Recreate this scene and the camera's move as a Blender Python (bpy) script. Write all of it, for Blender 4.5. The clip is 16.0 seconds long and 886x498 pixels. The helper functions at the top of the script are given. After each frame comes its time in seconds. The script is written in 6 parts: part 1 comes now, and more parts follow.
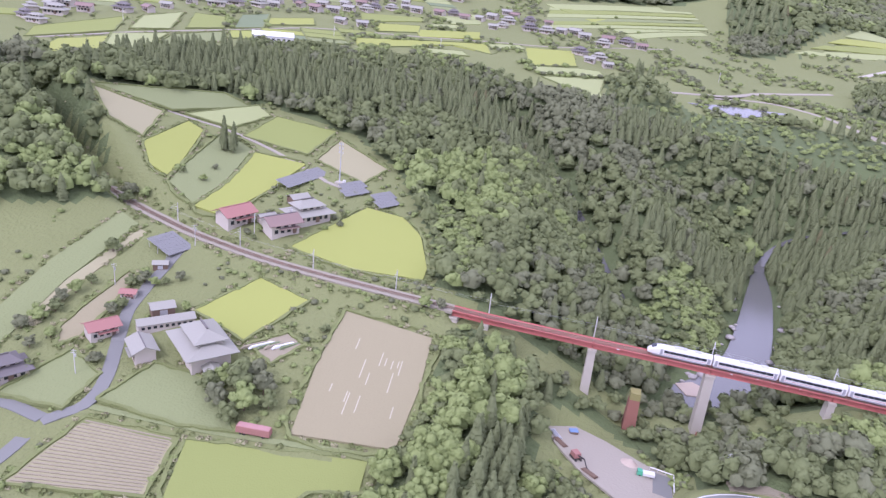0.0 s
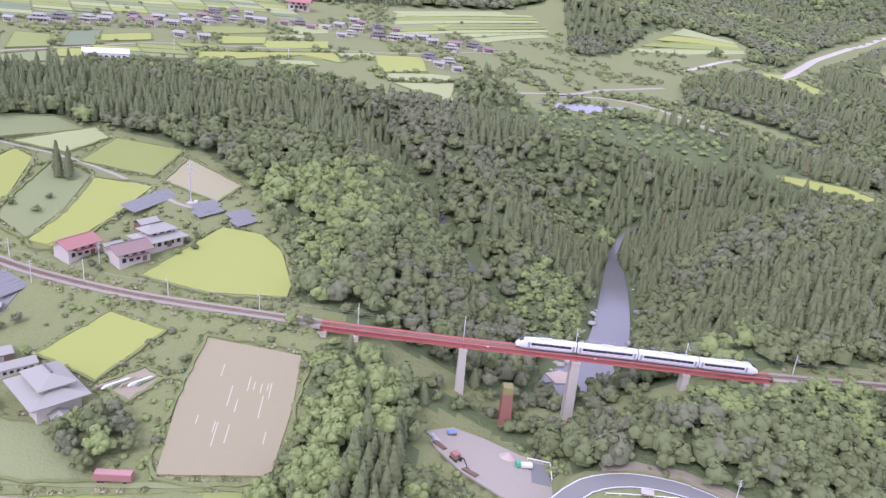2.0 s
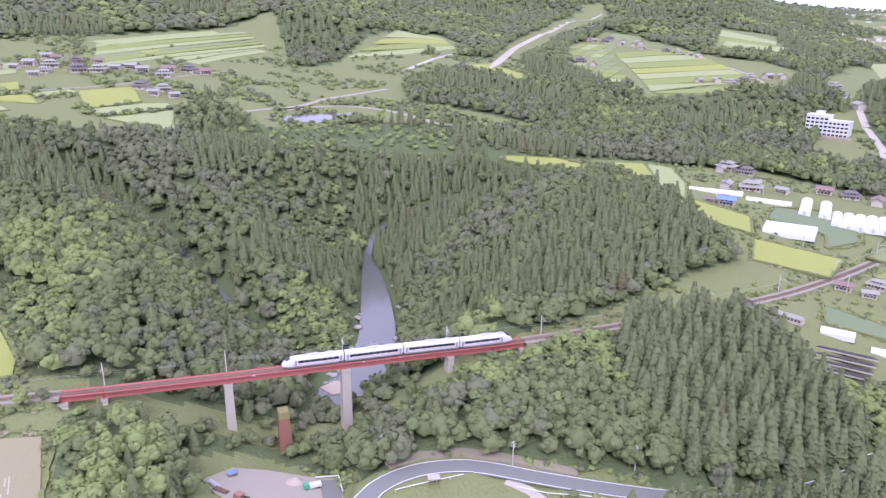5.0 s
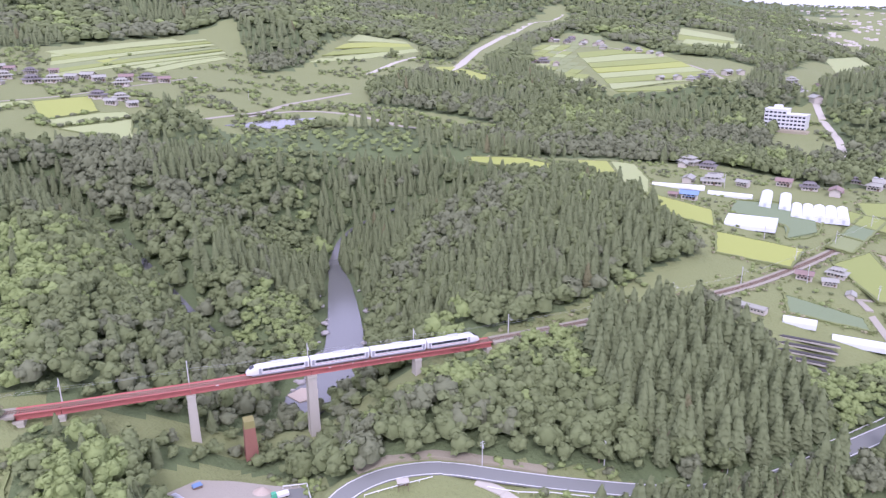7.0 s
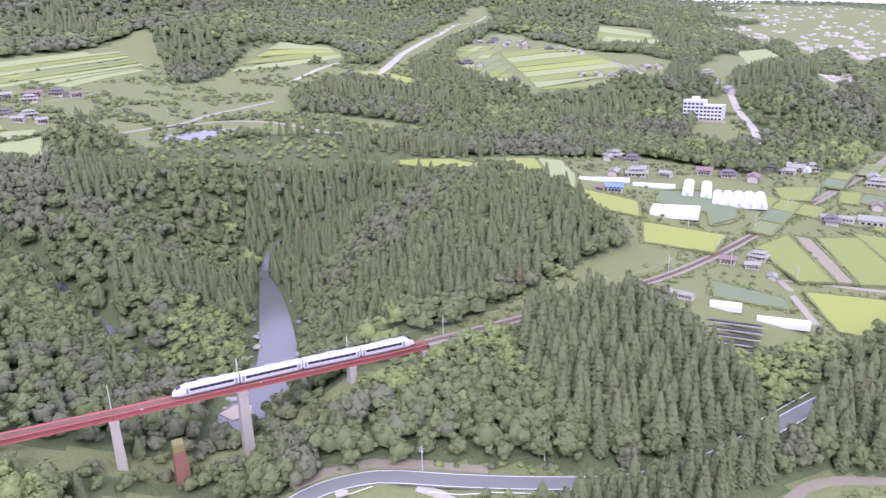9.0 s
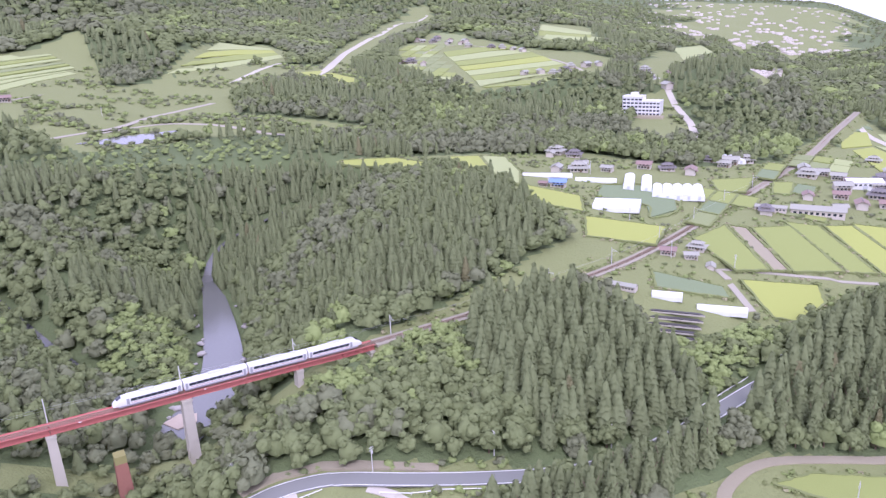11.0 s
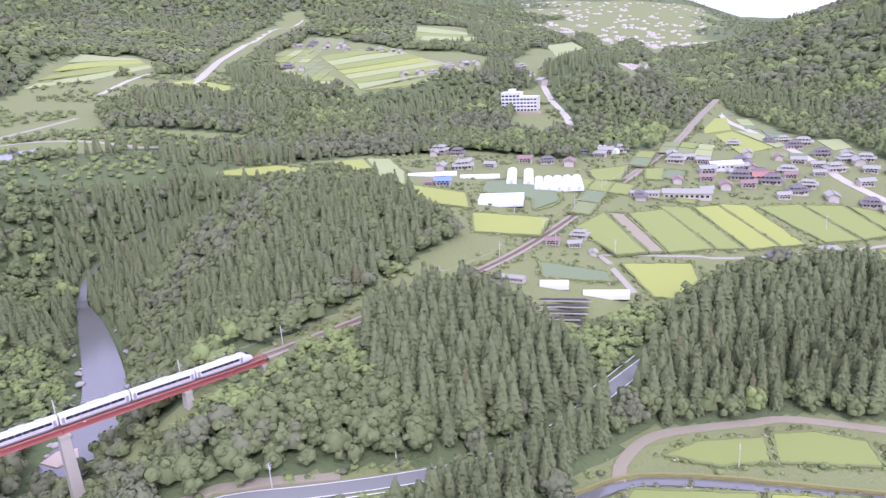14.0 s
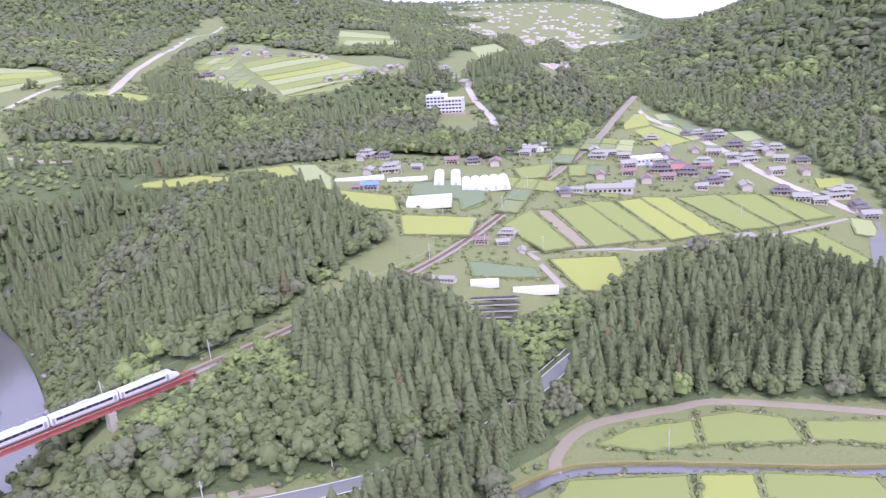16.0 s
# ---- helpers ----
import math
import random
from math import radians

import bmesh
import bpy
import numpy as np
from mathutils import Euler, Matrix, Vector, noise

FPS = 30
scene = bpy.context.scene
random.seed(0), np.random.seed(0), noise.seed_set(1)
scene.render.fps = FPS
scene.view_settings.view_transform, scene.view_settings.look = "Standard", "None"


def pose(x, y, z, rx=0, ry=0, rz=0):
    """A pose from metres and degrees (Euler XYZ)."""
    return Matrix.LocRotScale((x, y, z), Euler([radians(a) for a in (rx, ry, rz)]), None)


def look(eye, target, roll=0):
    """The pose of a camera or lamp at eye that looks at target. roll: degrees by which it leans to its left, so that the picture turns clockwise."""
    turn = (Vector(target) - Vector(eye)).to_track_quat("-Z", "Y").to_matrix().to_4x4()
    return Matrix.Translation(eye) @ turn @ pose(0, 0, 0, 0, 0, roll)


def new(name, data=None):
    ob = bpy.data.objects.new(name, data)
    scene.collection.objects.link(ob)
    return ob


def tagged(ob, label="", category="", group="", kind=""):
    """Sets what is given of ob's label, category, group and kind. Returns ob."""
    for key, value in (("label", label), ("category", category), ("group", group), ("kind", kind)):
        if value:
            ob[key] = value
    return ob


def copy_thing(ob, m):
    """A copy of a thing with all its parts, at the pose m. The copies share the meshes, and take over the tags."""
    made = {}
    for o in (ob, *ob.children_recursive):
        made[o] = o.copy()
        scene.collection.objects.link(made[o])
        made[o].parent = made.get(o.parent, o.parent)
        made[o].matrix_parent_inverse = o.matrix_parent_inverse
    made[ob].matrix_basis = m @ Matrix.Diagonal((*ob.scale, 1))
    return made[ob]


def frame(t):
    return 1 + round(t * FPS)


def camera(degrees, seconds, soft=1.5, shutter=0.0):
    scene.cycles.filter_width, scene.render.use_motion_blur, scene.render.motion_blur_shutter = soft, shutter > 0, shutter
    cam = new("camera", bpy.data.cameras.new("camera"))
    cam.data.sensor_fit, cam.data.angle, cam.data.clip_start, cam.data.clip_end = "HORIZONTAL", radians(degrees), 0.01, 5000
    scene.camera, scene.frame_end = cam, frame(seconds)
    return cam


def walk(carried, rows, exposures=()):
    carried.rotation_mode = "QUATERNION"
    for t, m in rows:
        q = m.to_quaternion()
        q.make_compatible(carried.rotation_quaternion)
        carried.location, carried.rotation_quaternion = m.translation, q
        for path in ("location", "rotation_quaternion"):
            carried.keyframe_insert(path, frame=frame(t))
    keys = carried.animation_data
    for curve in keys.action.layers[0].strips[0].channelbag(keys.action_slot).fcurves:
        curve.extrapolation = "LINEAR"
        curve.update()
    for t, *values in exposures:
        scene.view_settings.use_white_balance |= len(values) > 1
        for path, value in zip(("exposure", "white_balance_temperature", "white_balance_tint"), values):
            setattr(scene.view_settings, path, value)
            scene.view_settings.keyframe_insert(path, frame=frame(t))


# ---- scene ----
# ---------------------------------------------------------------- camera
cam = camera(62.2, 16.0, soft=1.4)
PATH = (
    (0.0, (-33.49, -222.33, 112.00), (-57.36, -132.35, 75.49), 6.45),
    (0.5, (-33.11, -221.80, 111.96), (-56.11, -131.58, 75.47), 6.69),
    (1.0, (-32.73, -221.26, 111.93), (-52.95, -130.20, 75.89), 6.49),
    (1.5, (-32.34, -220.73, 111.89), (-45.40, -127.80, 77.34), 5.91),
    (2.0, (-31.96, -220.19, 111.86), (-38.69, -126.34, 78.00), 5.34),
    (2.5, (-30.96, -220.14, 112.16), (-31.40, -125.92, 78.66), 4.29),
    (3.0, (-29.96, -220.08, 112.47), (-23.72, -125.90, 79.44), 3.29),
    (3.5, (-28.96, -220.02, 112.77), (-15.07, -126.45, 80.36), 2.26),
    (4.0, (-27.95, -219.97, 113.07), (-8.06, -127.27, 81.26), 1.44),
    (4.2, (-27.68, -219.90, 112.92), (-5.94, -127.48, 81.54), 1.21),
    (6.5, (-24.49, -219.20, 111.17), (2.24, -127.89, 80.38), -0.01),
    (7.0, (-23.79, -219.04, 110.79), (4.78, -128.21, 80.24), -0.55),
    (7.5, (-22.91, -218.56, 110.39), (7.02, -128.12, 79.98), -0.84),
    (8.0, (-22.04, -218.08, 109.99), (9.80, -128.24, 79.72), -1.35),
    (8.5, (-21.16, -217.60, 109.59), (13.13, -128.71, 79.21), -1.82),
    (9.0, (-20.28, -217.12, 109.19), (16.36, -129.11, 78.99), -2.17),
    (11.5, (-18.72, -217.92, 108.61), (25.73, -133.79, 77.85), -2.62),
    (12.0, (-18.41, -218.08, 108.49), (28.04, -135.11, 77.55), -2.81),
    (12.5, (-17.97, -218.02, 108.29), (30.84, -136.45, 77.23), -3.15),
    (13.0, (-17.52, -217.95, 108.08), (33.34, -137.67, 76.97), -3.40),
    (13.5, (-17.08, -217.89, 107.87), (36.16, -139.16, 76.76), -3.72),
    (14.0, (-16.63, -217.82, 107.66), (38.46, -140.32, 76.71), -3.97),
    (14.5, (-16.20, -218.04, 107.49), (40.92, -142.01, 76.58), -4.35),
    (15.0, (-15.77, -218.26, 107.32), (43.29, -143.75, 76.32), -4.55),
    (15.5, (-15.34, -218.48, 107.15), (45.34, -145.33, 76.04), -4.72),
    (16.0, (-14.91, -218.69, 106.97), (47.21, -146.80, 75.80), -4.95),
)
walk(cam, [(t, look(eye, to, roll)) for t, eye, to, roll in PATH], [(0.0, 0.5, 5350, 38), (16.0, 0.67, 5300, 39)])

# ---------------------------------------------------------------- light: bright overcast
world = bpy.data.worlds.new("overcast_sky")
scene.world = world
world.use_nodes = True
wn, wl = world.node_tree.nodes, world.node_tree.links
wn.clear()
sky = wn.new("ShaderNodeTexSky")
sky.sky_type, sky.sun_disc = "NISHITA", False
sky.sun_elevation, sky.sun_rotation = radians(52), radians(200)
sky.dust_density, sky.air_density = 4.0, 1.0
cloud = wn.new("ShaderNodeMix")
cloud.data_type = "RGBA"
cloud.inputs["Factor"].default_value = 0.75
cloud.inputs["B"].default_value = (10.1, 9.9, 10.2, 1)
bg = wn.new("ShaderNodeBackground")
bg.inputs["Strength"].default_value = 0.112
wo = wn.new("ShaderNodeOutputWorld")
wl.new(sky.outputs["Color"], cloud.inputs["A"])
wl.new(cloud.outputs["Result"], bg.inputs["Color"])
wl.new(bg.outputs["Background"], wo.inputs["Surface"])
sun = new("sun", bpy.data.lights.new("sun", "SUN"))
sun.data.energy, sun.data.angle, sun.data.color = 1.1, radians(18), (1.0, 0.96, 0.9)
sun.matrix_world = look((0, 0, 300), (100, 260, 0))


# ---------------------------------------------------------------- materials
def material(name, low, high, scale=0.5, rough=0.85, bump=0.3, coarse=0.05, spread=0.35, island=0.0, metal=0.0, obrand=0.0, detail=4.0, spec=0.3, sheen=0.0, crisp=0.1):
    """A surface between two base colours: fine grain at scale (per metre), broad stains at coarse, relief by bump."""
    m = bpy.data.materials.new(name)
    m.use_nodes = True
    n, l = m.node_tree.nodes, m.node_tree.links
    b = n["Principled BSDF"]
    b.inputs["Roughness"].default_value, b.inputs["Metallic"].default_value = rough, metal
    b.inputs["Specular IOR Level"].default_value = spec
    b.inputs["Sheen Weight"].default_value, b.inputs["Sheen Roughness"].default_value = sheen, 0.6
    geo = n.new("ShaderNodeNewGeometry")
    fine, broad = n.new("ShaderNodeTexNoise"), n.new("ShaderNodeTexNoise")
    fine.inputs["Scale"].default_value, broad.inputs["Scale"].default_value = scale, coarse
    fine.inputs["Detail"].default_value = detail
    broad.inputs["Detail"].default_value, broad.inputs["Roughness"].default_value = 8, 0.72
    l.new(geo.outputs["Position"], fine.inputs["Vector"])
    l.new(geo.outputs["Position"], broad.inputs["Vector"])
    s = n.new("ShaderNodeMath")
    s.operation = "MULTIPLY_ADD"
    s.inputs[1].default_value = spread
    l.new(broad.outputs["Fac"], s.inputs[0])
    w = n.new("ShaderNodeMath")
    w.operation = "MULTIPLY_ADD"
    w.inputs[1].default_value = 1 - spread - island - obrand
    l.new(fine.outputs["Fac"], w.inputs[0])
    l.new(w.outputs[0], s.inputs[2])
    top = s
    for amount, node, socket in ((island, geo, "Random Per Island"), (obrand, None, "Random")):
        if amount:
            node = node or n.new("ShaderNodeObjectInfo")
            a = n.new("ShaderNodeMath")
            a.operation = "MULTIPLY_ADD"
            a.inputs[1].default_value = amount
            l.new(node.outputs[socket], a.inputs[0])
            l.new(top.outputs[0], a.inputs[2])
            top = a
    r = n.new("ShaderNodeMapRange")
    r.inputs["From Min"].default_value, r.inputs["From Max"].default_value = 0.5 - crisp, 0.5 + crisp
    l.new(top.outputs[0], r.inputs["Value"])
    mix = n.new("ShaderNodeMix")
    mix.data_type = "RGBA"
    mix.inputs["A"].default_value, mix.inputs["B"].default_value = (*low, 1), (*high, 1)
    l.new(r.outputs["Result"], mix.inputs["Factor"])
    l.new(mix.outputs["Result"], b.inputs["Base Color"])
    if bump:
        bp = n.new("ShaderNodeBump")
        bp.inputs["Strength"].default_value, bp.inputs["Distance"].default_value = bump, 0.6 / max(scale, 0.2)
        l.new(fine.outputs["Fac"], bp.inputs["Height"])
        l.new(bp.outputs["Normal"], b.inputs["Normal"])
    return m


GROUND = material("rough_grass", (0.06, 0.088, 0.028), (0.225, 0.25, 0.1), 0.8, 0.95, 1.0, 0.09, 0.5, crisp=0.045, detail=7)
RICE = material("ripening_rice", (0.24, 0.275, 0.045), (0.335, 0.37, 0.095), 2.2, 0.9, 0.5, 0.05, crisp=0.07)
RICE_GREEN = material("green_rice", (0.17, 0.21, 0.045), (0.265, 0.305, 0.09), 2.2, 0.9, 0.5, 0.05, crisp=0.07)
RICE_PALE = material("pale_rice", (0.25, 0.3, 0.11), (0.35, 0.39, 0.17), 1.5, 0.9, 0.5, 0.06)
MEADOW = material("mown_meadow", (0.11, 0.155, 0.05), (0.25, 0.285, 0.125), 1.2, 0.95, 0.7, 0.06, 0.5, crisp=0.05)
CROP = material("leafy_crop", (0.085, 0.13, 0.055), (0.2, 0.25, 0.13), 1.6, 0.9, 0.7, 0.1)
SOIL = material("harvested_soil", (0.19, 0.17, 0.095), (0.33, 0.3, 0.175), 1.3, 0.95, 0.4, 0.08, crisp=0.06)
STRAW = material("dry_straw", (0.24, 0.225, 0.12), (0.36, 0.34, 0.195), 1.3, 0.95, 0.4, 0.08)
PALE_STRAW = material("bleached_straw", (0.36, 0.33, 0.22), (0.5, 0.46, 0.34), 1.3, 0.95, 0.4, 0.2)
GRAVEL = material("pale_gravel", (0.2, 0.195, 0.125), (0.38, 0.35, 0.275), 1.1, 0.95, 0.4, 0.16, 0.55, crisp=0.06)
ASPHALT = material("worn_asphalt", (0.145, 0.147, 0.133), (0.225, 0.228, 0.205), 1.5, 0.9, 0.1, 0.1)
CONCRETE = material("stained_concrete", (0.24, 0.22, 0.17), (0.5, 0.465, 0.38), 0.6, 0.9, 0.2, 0.12)
MOSSY = material("mossy_masonry", (0.13, 0.1, 0.06), (0.28, 0.26, 0.1), 0.8, 0.95, 0.5, 0.15)
BRICK = material("old_brick", (0.2, 0.08, 0.06), (0.32, 0.15, 0.11), 1.5, 0.95, 0.4, 0.2)
RED = material("faded_red_paint", (0.36, 0.1, 0.085), (0.5, 0.17, 0.145), 0.9, 0.65, 0.15, 0.12)
BALLAST = material("track_ballast", (0.19, 0.17, 0.12), (0.34, 0.31, 0.235), 2.5, 0.95, 0.5, 0.1)
SLEEPER = material("timber_sleeper", (0.14, 0.11, 0.075), (0.25, 0.205, 0.145), 3, 0.9, 0.3, 0.3)
RAIL = material("rusty_rail", (0.22, 0.12, 0.08), (0.4, 0.27, 0.2), 4, 0.5, 0.05, 0.3, metal=0.6)
STEEL = material("galvanised_steel", (0.45, 0.46, 0.48), (0.62, 0.63, 0.65), 3, 0.5, 0.05, 0.3, metal=0.5)
POLE = material("concrete_pole", (0.42, 0.41, 0.39), (0.58, 0.57, 0.54), 2, 0.85, 0.1, 0.3)
WHITE = material("white_paint", (0.6, 0.595, 0.575), (0.74, 0.735, 0.71), 1.2, 0.45, 0.02, 0.2)
SILVER = material("grey_train_skirt", (0.22, 0.22, 0.24), (0.34, 0.34, 0.36), 2, 0.5, 0.03, 0.3)
GLASS = material("dark_glazing", (0.015, 0.018, 0.022), (0.035, 0.04, 0.05), 1, 0.08, 0, 0.3, spec=0.6)
PLASTER = material("pale_plaster", (0.32, 0.28, 0.23), (0.56, 0.51, 0.44), 1, 0.85, 0.1, 0.2, obrand=0.3)
TIMBER = material("dark_timber", (0.09, 0.06, 0.04), (0.2, 0.14, 0.1), 2, 0.8, 0.2, 0.3)
TILE_GREY = material("grey_roof_tile", (0.18, 0.178, 0.15), (0.35, 0.345, 0.285), 1.5, 0.55, 0.3, 0.2, obrand=0.2)
TILE_DARK = material("dark_roof_tile", (0.085, 0.075, 0.07), (0.18, 0.165, 0.155), 1.5, 0.55, 0.3, 0.2, obrand=0.2)
TILE_BROWN = material("brown_roof_tile", (0.16, 0.1, 0.08), (0.28, 0.2, 0.17), 1.5, 0.6, 0.3, 0.2, obrand=0.2)
TILE_RED = material("red_metal_roof", (0.26, 0.1, 0.08), (0.38, 0.19, 0.16), 1.5, 0.6, 0.2, 0.2)
TILE_PINK = material("faded_pink_roof", (0.34, 0.16, 0.15), (0.46, 0.26, 0.24), 1.5, 0.6, 0.2, 0.2)
TILE_BLUE = material("blue_metal_roof", (0.12, 0.2, 0.36), (0.2, 0.3, 0.48), 1.5, 0.55, 0.1, 0.2)
SHEET = material("white_film", (0.62, 0.63, 0.63), (0.78, 0.79, 0.79), 0.8, 0.4, 0.1, 0.2)
PANEL = material("solar_cell", (0.12, 0.124, 0.115), (0.21, 0.213, 0.195), 1, 0.5, 0, 0.3, spec=0.6)
BLACK_FILM = material("black_mulch_film", (0.02, 0.018, 0.018), (0.06, 0.055, 0.05), 2, 0.5, 0.2, 0.3)
BARK = material("bark", (0.08, 0.055, 0.04), (0.2, 0.14, 0.1), 3, 0.95, 0.6, 0.3)
ROCK = material("river_rock", (0.22, 0.2, 0.18), (0.42, 0.39, 0.36), 1, 0.9, 0.6, 0.2)
SAND = material("river_sand", (0.36, 0.29, 0.22), (0.5, 0.42, 0.33), 1, 0.95, 0.2, 0.15)
EARTH = material("bare_earth", (0.18, 0.155, 0.1), (0.33, 0.295, 0.2), 0.8, 0.95, 0.4, 0.1)
CEDAR = material("cedar_needles", (0.046, 0.06, 0.026), (0.178, 0.205, 0.096), 2.8, 0.9, 1.0, 0.06, 0.2, island=0.2, spec=0.12, crisp=0.1, detail=6)
LEAF = material("broad_leaves", (0.056, 0.072, 0.03), (0.182, 0.212, 0.092), 2.6, 0.9, 1.0, 0.05, 0.2, island=0.2, spec=0.12, crisp=0.1, detail=6)
LEAF_GREY = material("grey_green_leaves", (0.062, 0.07, 0.04), (0.185, 0.2, 0.112), 2.6, 0.9, 1.0, 0.05, 0.2, island=0.2, spec=0.12, crisp=0.1, detail=6)
LEAF_LIGHT = material("light_leaves", (0.085, 0.115, 0.036), (0.26, 0.315, 0.115), 2.6, 0.9, 1.0, 0.06, 0.2, island=0.2, spec=0.12, crisp=0.1, detail=6)
BROWN_LEAF = material("withered_cedar", (0.06, 0.062, 0.03), (0.18, 0.172, 0.085), 1.7, 0.9, 1.0, 0.06, 0.22, island=0.16, spec=0.12)
BUND = material("tall_field_grass", (0.075, 0.1, 0.034), (0.21, 0.24, 0.09), 1.4, 0.95, 1.0, 0.3, 0.4, crisp=0.07)
FOREST_FLOOR = material("forest_undergrowth", (0.035, 0.052, 0.022), (0.13, 0.165, 0.068), 0.7, 0.95, 0.9, 0.04, 0.4)
GREEN_PAINT = material("green_paint", (0.05, 0.3, 0.16), (0.1, 0.42, 0.25), 1, 0.5, 0.05, 0.3)
WATER = material("river_water", (0.1, 0.1, 0.095), (0.16, 0.16, 0.15), 0.6, 0.12, 0.08, 0.05, spec=0.9)


# ---------------------------------------------------------------- mesh helpers
class Geo:
    """Verts and faces of one part."""

    def __init__(self):
        self.v, self.f = [], []

    def add(self, verts, faces):
        k = len(self.v)
        self.v += [tuple(p) for p in verts]
        self.f += [tuple(i + k for i in q) for q in faces]
        return self

    def box(self, c, s, rz=0.0, taper=1.0, ry=0.0):
        m = Matrix.Translation(c) @ Matrix.Rotation(rz, 4, "Z") @ Matrix.Rotation(ry, 4, "Y")
        x, y, z = (a / 2 for a in s)
        p = [(-x, -y, -z), (x, -y, -z), (x, y, -z), (-x, y, -z)] + [(a * taper, b * taper, z) for a, b in ((-x, -y), (x, -y), (x, y), (-x, y))]
        return self.add([m @ Vector(q) for q in p], [(3, 2, 1, 0), (4, 5, 6, 7), (0, 1, 5, 4), (1, 2, 6, 5), (2, 3, 7, 6), (3, 0, 4, 7)])

    def rod(self, a, b, r0, r1=None, n=7):
        a, b = Vector(a), Vector(b)
        r1 = r0 if r1 is None else r1
        q = (b - a).to_track_quat("Z", "Y").to_matrix()
        ring = [Vector((math.cos(6.2832 * i / n), math.sin(6.2832 * i / n), 0)) for i in range(n)]
        return self.add([a + q @ (u * r0) for u in ring] + [b + q @ (u * r1) for u in ring],
                        [(i, (i + 1) % n, n + (i + 1) % n, n + i) for i in range(n)] + [tuple(range(n - 1, -1, -1)), tuple(range(n, 2 * n))])

    def prism(self, poly, z0, z1):
        """A slab over a polygon; z0 and z1 are numbers or functions of x and y."""
        n = len(poly)
        low = z0 if callable(z0) else (lambda x, y: z0)
        high = z1 if callable(z1) else (lambda x, y: z1)
        return self.add([(x, y, low(x, y)) for x, y in poly] + [(x, y, high(x, y)) for x, y in poly],
                        [tuple(range(n - 1, -1, -1)), tuple(range(n, 2 * n))] + [(i, (i + 1) % n, n + (i + 1) % n, n + i) for i in range(n)])

    def gable(self, w, d, z, h, over=0.5, t=0.18, x0=0.0, y0=0.0):
        """A gabled roof slab with its ridge along x, eaves at z."""
        w, d = w / 2 + over, d / 2 + over
        p = []
        for s in (-1, 1):
            p += [(x0 + s * w, y0 - d, z), (x0 + s * w, y0, z + h), (x0 + s * w, y0 + d, z), (x0 + s * w, y0 + d, z + t), (x0 + s * w, y0, z + h + t * 1.3), (x0 + s * w, y0 - d, z + t)]
        return self.add(p, [(0, 5, 4, 1), (1, 4, 3, 2), (6, 7, 10, 11), (7, 8, 9, 10), (0, 1, 7, 6), (1, 2, 8, 7), (5, 11, 10, 4), (4, 10, 9, 3), (0, 6, 11, 5), (2, 3, 9, 8)])

    def hip(self, w, d, z, h, over=0.7, t=0.2, x0=0.0, y0=0.0, ridge=0.45):
        w, d, k = w / 2 + over, d / 2 + over, (w / 2 + over) * ridge
        p = [(x0 - w, y0 - d, z), (x0 + w, y0 - d, z), (x0 + w, y0 + d, z), (x0 - w, y0 + d, z)]
        p += [(x, y, c + t) for x, y, c in p] + [(x0 - k, y0, z + h), (x0 + k, y0, z + h)]
        return self.add(p, [(3, 2, 1, 0), (0, 1, 5, 4), (1, 2, 6, 5), (2, 3, 7, 6), (3, 0, 4, 7), (4, 5, 9, 8), (5, 6, 9), (6, 7, 8, 9), (7, 4, 8)])


def mesh_of(name, geo, mat, smooth=False):
    me = bpy.data.meshes.new(name)
    me.from_pydata(geo.v, [], geo.f)
    me.materials.append(mat)
    if smooth:
        me.shade_smooth()
    return me


def part(name, geo, mat, parent, label="", smooth=False):
    ob = new(name, geo if isinstance(geo, bpy.types.Mesh) else mesh_of(name, geo, mat, smooth))
    ob.parent = parent
    return tagged(ob, label) if label else ob


def thing(name, m, label, category, group="", kind=""):
    ob = new(name)
    ob.empty_display_size = 0.3
    ob.matrix_world = m
    return tagged(ob, label, category, group, kind)


def big_mesh(name, v, tri, mats, index=None, smooth=False):
    """A mesh from arrays of verts and triangles."""
    me = bpy.data.meshes.new(name)
    v, tri = np.ascontiguousarray(v, np.float32), np.ascontiguousarray(tri, np.int32)
    me.vertices.add(len(v))
    me.vertices.foreach_set("co", v.ravel())
    me.loops.add(tri.size)
    me.loops.foreach_set("vertex_index", tri.ravel())
    me.polygons.add(len(tri))
    me.polygons.foreach_set("loop_start", np.arange(0, tri.size, 3, dtype=np.int32))
    for m in mats:
        me.materials.append(m)
    if index is not None:
        me.polygons.foreach_set("material_index", np.ascontiguousarray(index, np.int32))
    me.polygons.foreach_set("use_smooth", np.full(len(tri), smooth))
    me.update(calc_edges=True)
    me.validate()
    return me


# ---------------------------------------------------------------- the lie of the land
GX = np.array([-500, -250, -100, 0, 100, 250, 400, 700, 1200], float)
GY = np.array([-200, -100, 0, 100, 200, 400, 700, 1200, 2000], float)
GZ = np.array([
    [-30, -28, -25, -30, -32, -35, -35, -38, -45],
    [-15, -14, -16, -24, -26, -30, -26, -30, -40],
    [25, 6, 2, -5, -5, -3, -8, -18, -35],
    [50, 22, 12, 8, 8, 8, 2, -15, -35],
    [60, 45, 25, 22, 18, 12, 6, -20, -40],
    [75, 55, 52, 42, 25, 8, 0, -28, -45],
    [100, 85, 75, 65, 45, 25, 8, -40, -50],
    [200, 170, 150, 120, 90, 60, 40, -10, -30],
    [260, 220, 200, 180, 150, 120, 90, 30, -25]], float)
